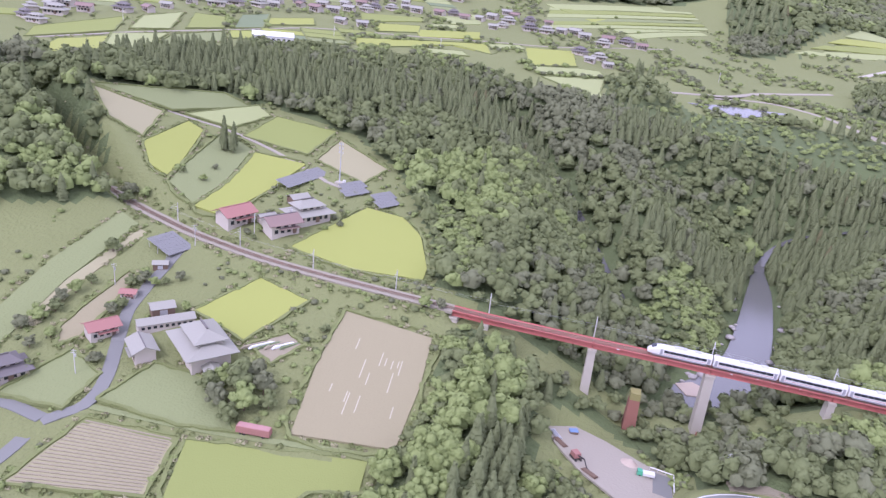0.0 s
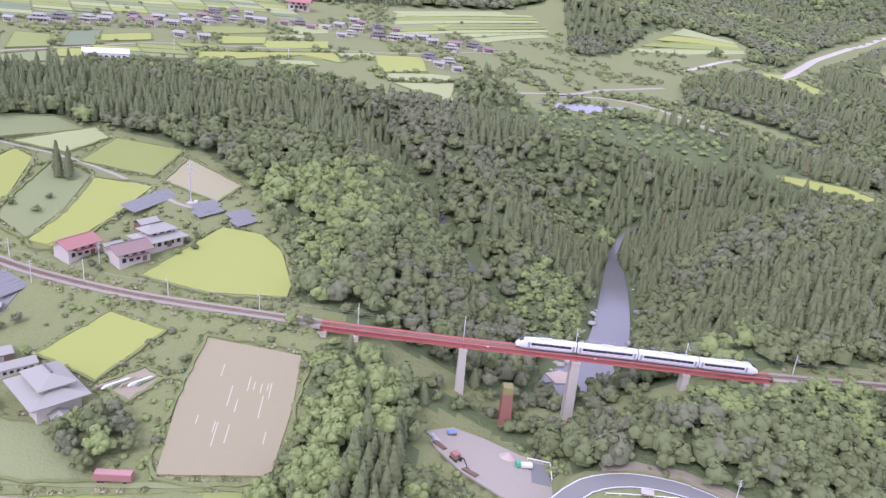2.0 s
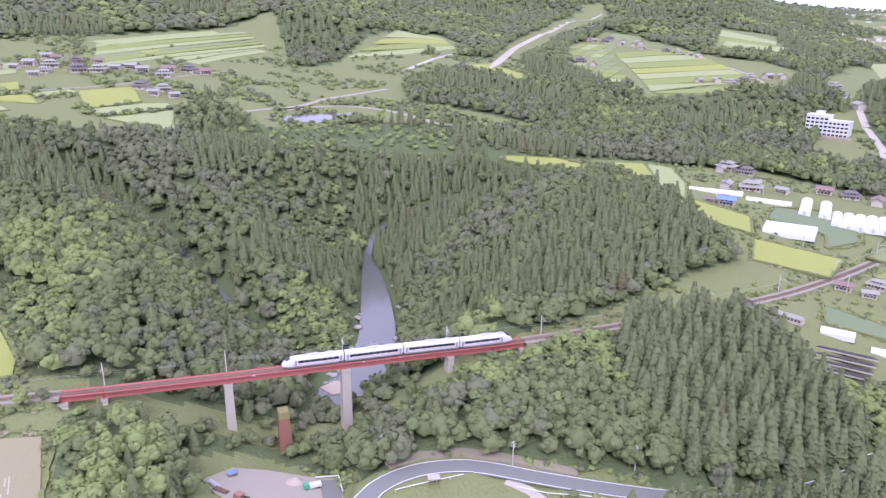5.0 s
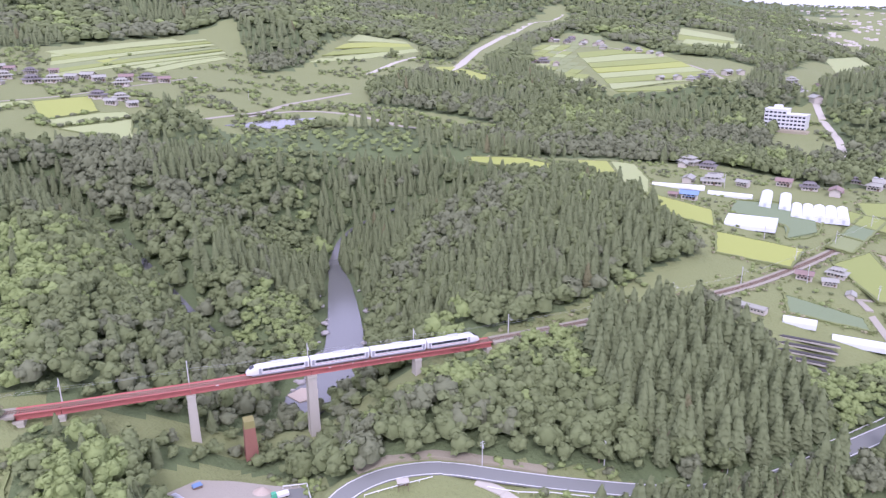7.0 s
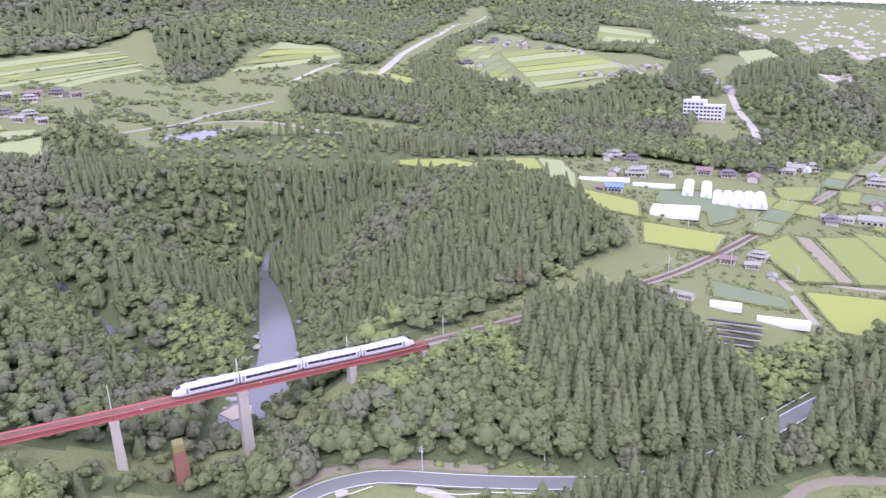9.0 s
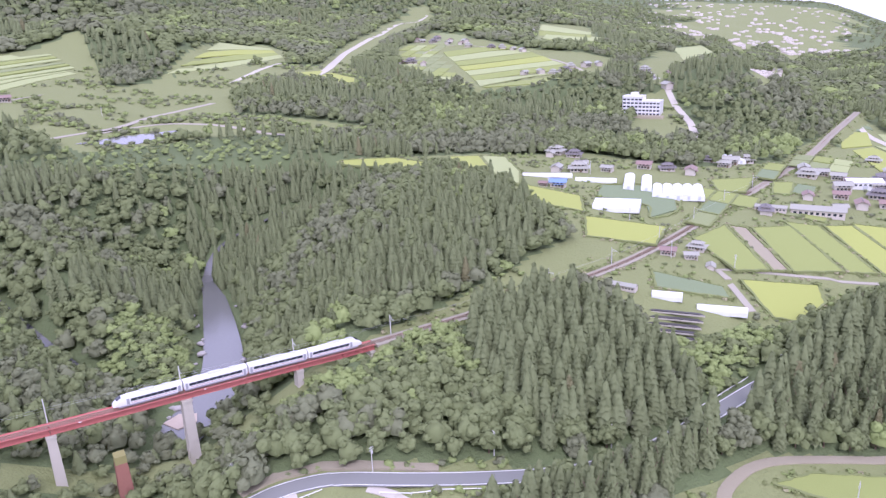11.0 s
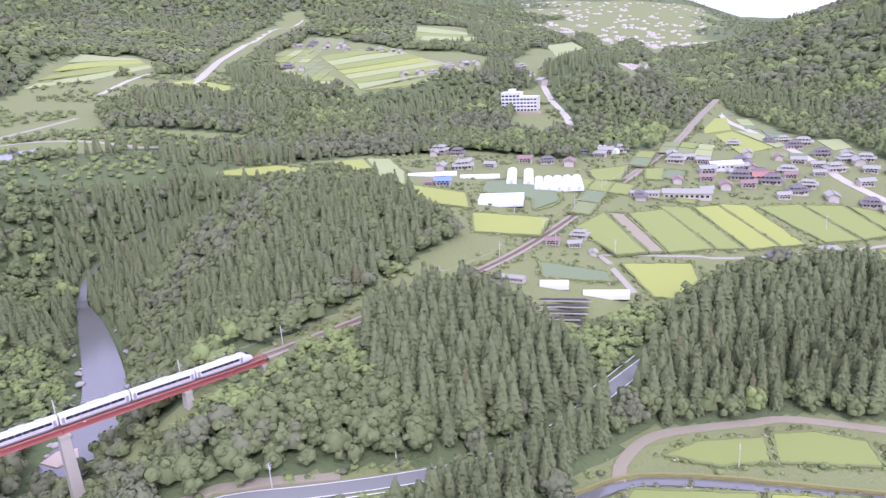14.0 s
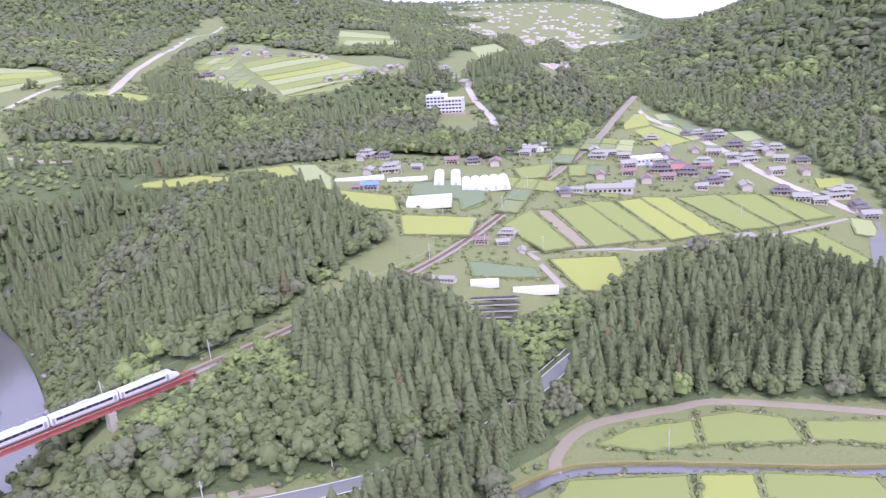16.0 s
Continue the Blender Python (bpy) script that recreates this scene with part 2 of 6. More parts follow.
# hills: centre, height, radii, turn in degrees
HILLS = [(-310, 40, 26, 60, 70, 0), (150, 115, 8, 55, 60, 20), (-40, 1350, 150, 330, 190, 10), (330, 1500, 130, 260, 180, -20), (-420, 1250, 120, 300, 220, 0),
         (1150, 60, 230, 330, 300, 25), (560, 430, 26, 90, 55, -30), (420, 420, 18, 60, 40, -20), (640, 330, 34, 70, 45, 35), (760, 1300, 60, 120, 90, 0), (1500, 1500, 80, 300, 200, 0),
         (2700, 1500, 70, 500, 320, 20), (1750, 2600, 90, 520, 260, -20), (700, 2600, 260, 900, 380, 0), (-300, 2300, 200, 700, 400, 0), (3300, 2600, 130, 700, 500, 0)]
# the far valley: heights by bearing (degrees east of north) and distance from a point below the start
FAR_AT = np.array([8, 14, 20, 27, 33, 38, 43, 48, 54, 58, 64, 70], float)
FAR_D = np.array([600, 800, 1000, 1300, 1700, 2500, 4500], float)
FAR_Z = np.array([
    [33, 28, 20, 15, 12, 10, 6, 5, 3, -3, -8, -8],
    [42, 46, 40, 22, 20, 20, 15, 12, -2, -8, -8, 0],
    [62, 66, 52, 42, 40, 38, 28, 10, -5, -10, 10, 50],
    [95, 85, 68, 68, 66, 55, 35, 5, -20, -10, 48, 110],
    [160, 150, 112, 92, 80, 70, 40, 0, -35, 8, 66, 150],
    [290, 290, 280, 250, 175, 92, 42, 0, -42, -45, 20, 90],
    [420, 410, 400, 370, 290, 165, 125, 110, 70, -90, -100, 0]], float)
KNOLLS = [(75, 850, 48, 80, 125, 0), (585, 320, 34, 75, 60, 35), (430, 430, 20, 130, 34, -32), (690, 1010, 22, 70, 60, 0), (980, 1290, 26, 90, 60, 0), (520, 250, 10, 45, 30, 0)]
RIVER = [(120, 236), (84, 226), (52, 212), (38, 192), (35, 158), (28, 104), (21, 68), (10, 45), (1, 31), (-4, 23)]
VALLEY = [(0, 36, -27), (-8, 5, -26.5), (-20, -25, -24), (-29, -50, -21), (-40, -90, -22)]
CREEK = [(-114, 236), (-100, 215), (-78, 190), (-53, 135), (-35, 95), (-18, 66), (4, 44)]
STREAM = [(108, -96), (131, -101), (156, -123), (181, -150), (200, -168), (240, -205)]
RAILWAY = [(-330, 62, 13), (-285, 42, 11), (-236, 18.5, 8), (-208, 9, 6.2), (-185, 2.5, 5.4), (-150, -2.5, 4.4), (-100, -2.3, 2.8), (-66, -1, 1.6), (-23, 2.7, 0.1), (22, 6.8, -1.3), (58, 9.3, -2.5), (104, 13.5, -2.8), (150, 17, -1.6),
           (190, 22.5, -0.6), (236, 36, 0.8), (292, 58, 2), (357, 83, 2.5), (446, 121, 3), (528, 163, 4), (660, 232, 2)]


def smooth_line(points, step):
    """A smooth line through points of two or three numbers, cut into even steps."""
    p = np.array(points, float)
    q = np.vstack([2 * p[0] - p[1], p, 2 * p[-1] - p[-2]])
    out = []
    for i in range(len(p) - 1):
        a, b, c, d = q[i:i + 4]
        for t in np.arange(0, 1, step / max(step, np.linalg.norm((c - b)[:2]))):
            out.append(0.5 * (2 * b + (c - a) * t + (2 * a - 5 * b + 4 * c - d) * t * t + (3 * b - a - 3 * c + d) * t ** 3))
    return np.array(out + [p[-1]])


def off_line(x, y, line):
    """The distance to a line, the nearest point's share along it and, for lines with heights, its height."""
    best = np.full(x.shape, 1e9)
    high = np.zeros(x.shape)
    for a, b in zip(line[:-1], line[1:]):
        d = b[:2] - a[:2]
        t = np.clip(((x - a[0]) * d[0] + (y - a[1]) * d[1]) / (d @ d + 1e-9), 0, 1)
        r = np.hypot(x - a[0] - t * d[0], y - a[1] - t * d[1])
        near = r < best
        best = np.where(near, r, best)
        if len(a) > 2:
            high = np.where(near, a[2] + t * (b[2] - a[2]), high)
    return best, high


def inside(x, y, poly):
    c = np.zeros(x.shape, bool)
    for (x0, y0), (x1, y1) in zip(poly, poly[1:] + poly[:1]):
        if y0 != y1:
            c ^= ((y0 > y) != (y1 > y)) & (x < (x1 - x0) * (y - y0) / (y1 - y0) + x0)
    return c


river_line, creek_line, stream_line, rail_line = smooth_line(RIVER, 8), smooth_line(CREEK, 10), smooth_line(STREAM, 8), smooth_line(RAILWAY, 8)
valley_line = np.array(VALLEY, float)
WATER_Z = -28.0


def wobble(x, y, s, seed):
    """Cheap smooth noise from a few waves."""
    r = np.random.RandomState(seed)
    z = 0
    for k in range(6):
        a, p, f = r.uniform(0, 6.28), r.uniform(0, 6.28), s * r.uniform(0.6, 1.8)
        z = z + np.sin((x * math.cos(a) + y * math.sin(a)) * f + p + 1.3 * np.sin((y * math.cos(a) - x * math.sin(a)) * f * 0.7 + p * 2))
    return z / 6


def land(x, y):
    """Height of the ground before fields, roads and tracks are laid."""
    x, y = np.asarray(x, float), np.asarray(y, float)
    cx, cy = np.clip(x, GX[0], GX[-1] - 0.01), np.clip(y, GY[0], GY[-1] - 0.01)
    i, j = np.searchsorted(GX, cx, side="right") - 1, np.searchsorted(GY, cy, side="right") - 1
    u, v = (cx - GX[i]) / (GX[i + 1] - GX[i]), (cy - GY[j]) / (GY[j + 1] - GY[j])
    z = (GZ[j, i] * (1 - u) + GZ[j, i + 1] * u) * (1 - v) + (GZ[j + 1, i] * (1 - u) + GZ[j + 1, i + 1] * u) * v
    for hx, hy, h, a, b, turn in HILLS:
        c, s = math.cos(radians(turn)), math.sin(radians(turn))
        p, q = ((x - hx) * c + (y - hy) * s) / a, ((y - hy) * c - (x - hx) * s) / b
        z = z + h * np.exp(-(p * p + q * q) / 1.2)
    az, dist = np.degrees(np.arctan2(x + 20, y + 218)), np.hypot(x + 20, y + 218)
    ca, cd = np.clip(az, FAR_AT[0], FAR_AT[-1] - 0.01), np.clip(dist, FAR_D[0], FAR_D[-1] - 0.01)
    i, j = np.searchsorted(FAR_AT, ca, side="right") - 1, np.searchsorted(FAR_D, cd, side="right") - 1
    u, v = (ca - FAR_AT[i]) / (FAR_AT[i + 1] - FAR_AT[i]), (cd - FAR_D[j]) / (FAR_D[j + 1] - FAR_D[j])
    table = (FAR_Z[j, i] * (1 - u) + FAR_Z[j, i + 1] * u) * (1 - v) + (FAR_Z[j + 1, i] * (1 - u) + FAR_Z[j + 1, i + 1] * u) * v
    k = np.clip((dist - 470) / 160, 0, 1) * np.clip((az - 1) / 8, 0, 1) * np.clip((78 - az) / 10, 0, 1)
    z = z + (table - z) * k * k * (3 - 2 * k)
    for hx, hy, h, a, b, turn in KNOLLS:
        c, s = math.cos(radians(turn)), math.sin(radians(turn))
        p, q = ((x - hx) * c + (y - hy) * s) / a, ((y - hy) * c - (x - hx) * s) / b
        z = z + h * np.exp(-(p * p + q * q) / 1.2)
    far = np.clip((np.hypot(x, y) - 450) / 500, 0, 1)
    z = z + far * 5 * wobble(x, y, 0.02, 3)
    d, _ = off_line(x, y, river_line)
    wall = WATER_Z - 1.6 + np.maximum(0, d - 9) * 0.62 + np.clip((y - 190) * 0.55, 0, 30)
    k = np.clip(0.5 + (z - wall) / 16, 0, 1)
    z = z + (wall - z) * k - 8 * k * (1 - k) * 0.5
    d, low = off_line(x, y, valley_line)
    wall = low + np.maximum(0, d - 12) * 0.5
    k = np.clip(0.5 + (z - wall) / 12, 0, 1)
    z = z + (wall - z) * k
    d, _ = off_line(x, y, creek_line)
    wall = -27 + np.maximum(0, d - 3) * 0.75 + np.clip((y - 60) * 0.21, 0, 60)
    k = np.clip(0.5 + (z - wall) / 12, 0, 1)
    z = z + (wall - z) * k
    return z


# ---------------------------------------------------------------- fields: name, outline, surface, label
FIELDS = [
    ("bare_field", [(-119, -17), (-88, -18), (-84, -40), (-82, -66), (-110, -72), (-116, -45)], SOIL, "harvested brown field with straw lines beside the railway"),
    ("rice_field", [(-134, -84), (-112, -79), (-87, -73), (-85, -83), (-97, -88), (-108, -104), (-128, -102)], RICE_GREEN, "ripening rice field with a curved grassy edge"),
    ("furrowed_field", [(-163, -87), (-137, -84), (-133, -103), (-166, -112)], STRAW, "harvested field with rows of dry stubble"),
    ("rice_field", [(-154, -12), (-133, -17), (-142, -43), (-164, -36)], RICE, "bright yellow-green rice field beside the farmhouse"),
    ("rice_field", [(-155, 11), (-149, 35), (-143, 57), (-126, 56), (-114, 44), (-103, 20), (-102, 12), (-128, 7)], RICE, "bright yellow-green rice field beside the railway"),
    ("rice_field", [(-210, 78), (-185, 82), (-186, 50), (-190, 20), (-203, 20), (-203, 45)], RICE, "long bright rice field below the cedars"),
    ("rice_field", [(-247, 47), (-247, 80), (-238, 79), (-227, 45), (-225, 33), (-234, 34)], RICE, "small yellow-green rice field with a rounded edge"),
    ("rice_field", [(-253, 87), (-236, 126), (-226, 121), (-232, 94)], RICE_PALE, "pale green hay field on the upper terrace"),
    ("rice_field", [(-223, 91), (-222, 121), (-190, 125), (-190, 93)], RICE_GREEN, "green rice field on the upper terrace"),
    ("meadow", [(-290, 66), (-256, 124), (-240, 126), (-257, 82)], MEADOW, "mown pale meadow on the upper terrace"),
    ("dry_field", [(-286, 63), (-259, 77), (-250, 50), (-266, 49)], STRAW, "dry straw-coloured field on the upper terrace"),
    ("dry_field", [(-183, 90), (-184, 118), (-151, 100), (-155, 80)], STRAW, "rough straw-coloured plot above the solar panels"),
    ("meadow", [(-232, 86), (-212, 80), (-205, 45), (-205, 22), (-222, 30), (-226, 50)], MEADOW, "sloping green meadow round the cedars"),
    ("mown_strip", [(-165, -80), (-140, -80), (-124, -77), (-140, -62), (-160, -62)], MEADOW, "mown grass with windrows behind the farmhouse"),
    ("terraced_slope", [(-223, 2), (-212, -2), (-212, -40), (-206, -80), (-216, -90), (-224, -33)], MEADOW, "terraced grassy slope with a dirt track"),
    ("dirt_track", [(-210, -4), (-206, -5), (-207, -38), (-204, -62), (-210, -62), (-212, -38)], STRAW, "bare dirt track along the slope"),
    ("vegetable_plot", [(-197, -27), (-192, -28), (-188, -60), (-192, -66), (-197, -58)], SOIL, "bare vegetable plot beside the lane"),
    ("vegetable_plot", [(-139, -44), (-131, -35), (-124, -38), (-129, -49)], EARTH, "kitchen garden with rows of beds"),
    ("lawn", [(-192, -88), (-172, -86), (-172, -72), (-186, -66)], MEADOW, "green lawn beside the lane"),
    ("rice_field", [(207, 132), (227, 100), (211, 76), (196, 96)], RICE, "yellow rice field below the polytunnels"),
    ("rice_field", [(209, 71), (238, 45), (218, 31), (194, 51)], RICE, "yellow rice field beside the railway"),
    ("crop_field", [(236, 96), (252, 112), (290, 95), (262, 62), (240, 58), (252, 74)], CROP, "green vegetable field between the polytunnels"),
    ("crop_field", [(197, 9), (216, -12), (212, -20), (189, -2)], CROP, "leafy green crop rows beside the greenhouses"),
    ("rice_field", [(240, 28), (268, 35), (246, -10), (232, -5)], RICE_GREEN, "narrow rice field beside the farmstead"),
    ("dirt_plot", [(270, 34), (276, 28), (255, -14), (248, -11)], EARTH, "dark bare strip between rice fields"),
    ("rice_field", [(278, 26), (299, 21), (279, -23), (257, -15)], RICE_GREEN, "rice field in a row of strips"),
    ("rice_field", [(301, 25), (313, 15), (293, -30), (282, -24)], RICE_GREEN, "narrow rice field in a row of strips"),
    ("rice_field", [(315, 13), (329, 8), (312, -37), (296, -32)], RICE, "yellow rice field in a row of strips"),
    ("rice_field", [(331, 9), (343, -1), (326, -43), (314, -38)], RICE, "yellow rice field in a row of strips"),
    ("rice_field", [(347, -5), (371, -15), (356, -55), (338, -47)], RICE_GREEN, "green rice field in a row of strips"),
    ("rice_field", [(373, -17), (391, -29), (376, -61), (359, -56)], RICE_GREEN, "green rice field in a row of strips"),
    ("rice_field", [(394, -31), (402, -46), (395, -70), (378, -63)], RICE_GREEN, "green rice field at the end of the strips"),
    ("rice_field", [(228, -12), (257, -27), (248, -37), (228, -43), (219, -36)], RICE, "yellow rice field before the cedar wood"),
    ("rice_field", [(353, -66), (368, -72), (356, -104), (343, -109)], RICE_GREEN, "green rice field beside the road"),
    ("rice_field", [(147, -97), (161, -99), (180, -110), (170, -118), (156, -110)], RICE_GREEN, "rounded green rice field below the cedar wood"),
    ("rice_field", [(184, -111), (195, -118), (203, -131), (194, -140), (172, -120)], RICE_GREEN, "green rice field below the cedar wood"),
    ("rice_field", [(206, -136), (224, -155), (236, -172), (222, -172), (197, -142)], RICE_GREEN, "green rice field below the cedar wood"),
    ("pond", [(-14, 330), (4, 344), (14, 352), (40, 366), (62, 378), (40, 348), (25, 328), (6, 326)], WATER, "pale flooded gravel pit in the valley"),
    ("rice_field", [(112, -106), (127, -102), (153, -124), (144, -131), (125, -134)], RICE_GREEN, "green rice field along the stream"),
    ("rice_field", [(156, -127), (167, -137), (158, -144), (146, -133)], RICE, "yellow-green rice field along the stream"),
    ("rice_field", [(170, -139), (190, -162), (182, -172), (160, -145)], RICE_GREEN, "rice field along the stream"),
    ("rice_field", [(-395, 134), (-407, 153), (-386, 211), (-369, 177)], RICE_GREEN, "green rice field before the village"),
    ("rice_field", [(-364, 187), (-383, 225), (-375, 258), (-348, 205)], RICE_PALE, "pale rice field before the village"),
    ("rice_field", [(-343, 216), (-370, 265), (-348, 275), (-330, 239)], RICE_GREEN, "green rice field before the village"),
    ("rice_field", [(-326, 247), (-348, 293), (-339, 319), (-315, 266)], CROP, "dark green vegetable field before the village"),
    ("rice_field", [(-319, 280), (-330, 304), (-312, 341), (-299, 316)], RICE, "yellow rice strip beside the village"),
    ("rice_field", [(-364, 115), (-380, 142), (-365, 169), (-325, 108), (-318, 73)], RICE, "yellow rice field above the cedars"),
    ("rice_field", [(-325, 110), (-364, 170), (-342, 196), (-325, 140)], RICE_PALE, "pale rice field above the cedars"),
    ("rice_field", [(-325, 145), (-339, 196), (-321, 228), (-307, 204), (-325, 173)], MEADOW, "grassy field above the cedars"),
    ("rice_field", [(-310, 214), (-322, 236), (-309, 252), (-298, 229)], RICE, "small yellow rice field by the hall"),
    ("rice_field", [(-258, 302), (-177, 381), (-164, 347), (-196, 349), (-220, 311), (-247, 280)], RICE, "long yellow strip of rice above the forest"),
    ("rice_field", [(-274, 380), (-244, 410), (-235, 379), (-259, 348)], RICE, "yellow rice field among the houses"),
    ("rice_field", [(-241, 388), (-194, 425), (-186, 395), (-227, 361)], RICE, "yellow rice field below the village"),
    ("rice_field", [(-300, 410), (-256, 447), (-248, 431), (-285, 376)], RICE_GREEN, "green rice field among the houses"),
    ("rice_field", [(-253, 478), (-217, 512), (-204, 464), (-225, 441)], RICE_PALE, "pale rice field among the houses"),
    ("rice_field", [(-146, 390), (-109, 407), (-99, 360), (-131, 337)], RICE, "yellow rice field below the village"),
    ("rice_field", [(-129, 334), (-97, 355), (-81, 360), (-76, 348), (-120, 318)], RICE_PALE, "pale rice terrace below the village"),
    ("rice_field", [(-117, 313), (-75, 340), (-74, 304), (-65, 281), (-93, 299)], RICE_PALE, "lowest rice terrace below the village"),
    ("terrace", [(-178, 653), (-121, 714), (-58, 778), (-49, 762), (-108, 698), (-162, 636)], RICE_PALE, "terraced strip on the hillside above the village"),
    ("terrace", [(-160, 636), (-107, 695), (-48, 759), (-39, 742), (-94, 676), (-144, 620)], RICE_GREEN, "terraced strip on the hillside above the village"),
    ("terrace", [(-142, 617), (-93, 674), (-38, 739), (-30, 721), (-81, 660), (-127, 601)], MEADOW, "terraced strip on the hillside above the village"),
    ("terrace", [(-125, 599), (-80, 658), (-29, 718), (-21, 703), (-69, 647), (-111, 585)], RICE, "terraced strip on the hillside above the village"),
    ("terrace", [(-109, 585), (-67, 645), (-20, 703), (-13, 686), (-56, 634), (-95, 571)], RICE_GREEN, "terraced strip on the hillside above the village"),
    ("terrace", [(-94, 571), (-55, 632), (-12, 683), (-5, 669), (-45, 621), (-81, 562)], RICE_PALE, "terraced strip on the hillside above the village"),
    ("terrace", [(-79, 560), (-43, 619), (-4, 669), (3, 658), (-33, 608), (-66, 551)], RICE_PALE, "terraced strip on the hillside above the village"),
    ("terrace", [(-171, 644), (-102, 712), (-19, 765), (-16, 753), (-99, 692), (-168, 620)], RICE_PALE, "terraced strip on the wooded hillside"),
    ("terrace", [(-167, 618), (-99, 686), (-15, 753), (-12, 738), (-96, 664), (-164, 595)], RICE_GREEN, "terraced strip on the wooded hillside"),
    ("terrace", [(-164, 592), (-96, 662), (-12, 738), (-8, 726), (-93, 643), (-161, 570)], RICE_PALE, "terraced strip on the wooded hillside"),
    ("terrace", [(-161, 567), (-93, 640), (-8, 723), (-5, 711), (-90, 624), (-157, 543)], MEADOW, "terraced strip on the wooded hillside"),
    ("terrace", [(-157, 541), (-90, 622), (-4, 711), (-1, 700), (-88, 604), (-154, 520)], RICE_GREEN, "terraced strip on the wooded hillside"),
    ("terrace", [(-154, 517), (-87, 601), (0, 697), (3, 685), (-85, 586), (-152, 499)], RICE_PALE, "terraced strip on the wooded hillside"),
    ("terrace", [(201, 906), (229, 871), (257, 842), (254, 815), (208, 807), (160, 778)], RICE_PALE, "terraced strip below the wooded hill"),
    ("terrace", [(157, 769), (206, 801), (253, 809), (250, 783), (191, 759), (134, 721)], RICE, "terraced strip below the wooded hill"),
    ("terrace", [(131, 715), (190, 756), (249, 780), (248, 760), (177, 721), (112, 686)], RICE_GREEN, "terraced strip below the wooded hill"),
    ("terrace", [(110, 683), (175, 716), (248, 757), (246, 738), (163, 685), (93, 658)], RICE_PALE, "terraced strip below the wooded hill"),
    ("rice_field", [(218, 622), (265, 639), (282, 583), (248, 501), (251, 578)], RICE, "yellow field before the cedar belt"),
    ("terrace", [(503, 789), (563, 793), (620, 788), (616, 755), (556, 759), (488, 746)], RICE_GREEN, "terraced rice strip on the broad far slope"),
    ("terrace", [(486, 740), (556, 755), (616, 751), (610, 716), (540, 709), (473, 701)], RICE_PALE, "terraced rice strip on the broad far slope"),
    ("terrace", [(471, 695), (538, 702), (610, 712), (598, 670), (526, 663), (458, 659)], RICE_GREEN, "terraced rice strip on the broad far slope"),
    ("terrace", [(457, 656), (524, 657), (596, 664), (584, 624), (515, 625), (448, 626)], RICE, "terraced rice strip on the broad far slope"),
    ("terrace", [(447, 623), (514, 621), (581, 618), (575, 587), (507, 593), (438, 594)], RICE_PALE, "terraced rice strip on the broad far slope"),
    ("terrace", [(436, 588), (506, 590), (574, 584), (569, 556), (499, 562), (426, 561)], RICE_GREEN, "terraced rice strip on the broad far slope"),
    ("terrace", [(426, 558), (497, 557), (568, 553), (565, 529), (490, 530), (372, 457)], RICE_PALE, "terraced rice strip on the broad far slope"),
    ("terrace", [(373, 456), (487, 525), (564, 526), (560, 503), (424, 420), (371, 443)], RICE_GREEN, "terraced rice strip on the broad far slope"),
    ("rice_field", [(147, 258), (155, 253), (176, 236), (187, 214), (181, 204), (145, 249)], RICE, "wavy yellow rice field behind the wooded hill"),
    ("rice_field", [(214, 228), (235, 224), (201, 141), (198, 167), (201, 197)], RICE, "yellow rice field behind the wooded hill"),
    ("rice_field", [(236, 222), (248, 210), (229, 164), (207, 129), (200, 137)], RICE_PALE, "pale rice field beside the polytunnels"),
    ("rice_field", [(558, 178), (595, 178), (537, 135), (493, 130)], RICE, "yellow rice field along the valley track"),
    ("rice_field", [(497, 124), (527, 128), (488, 69), (460, 67), (445, 69)], RICE, "yellow rice field along the valley track"),
    ("rice_field", [(538, 134), (539, 109), (505, 69), (489, 67)], RICE_PALE, "pale rice field along the valley track"),
    ("rice_field", [(547, 68), (563, 58), (534, 35), (514, 38)], RICE_PALE, "small pale field at the foot of the mountain"),
    ("rice_field", [(445, -40), (459, -51), (447, -58), (432, -48)], RICE, "small yellow field at the foot of the mountain"),
    ("terrace", [(923, 1146), (929, 1062), (923, 971), (877, 913), (840, 942), (814, 988)], RICE_PALE, "pale far field among trees"),
    ("terrace", [(806, 977), (837, 939), (875, 910), (832, 856), (798, 887), (759, 910)], RICE_GREEN, "pale far field among trees"),
    ("terrace", [(751, 900), (791, 877), (824, 846), (781, 791), (731, 796), (681, 798)], MEADOW, "pale far field among trees"),
    ("rice_field", [(1003, 832), (1266, 1018), (1151, 859), (864, 664)], RICE_PALE, "pale far field in the valley gap"),
    ("rice_field", [(601, 985), (616, 916), (558, 817), (526, 872)], MEADOW, "grassy far field beside the hamlet"),
    ("terrace", [(789, 929), (833, 907), (882, 890), (813, 815), (762, 824), (721, 844)], RICE_PALE, "pale far field among trees"),
    ("terrace", [(714, 835), (757, 818), (805, 806), (760, 761), (699, 751), (663, 772)], RICE_GREEN, "pale far field among trees"),
    ("rice_field", [(323, 96), (351, 89), (323, 71), (310, 78)], RICE_GREEN, "green field beside the railway"),
    ("rice_field", [(355, 77), (366, 72), (344, 57), (337, 63)], RICE_GREEN, "green field beside the railway"),
]
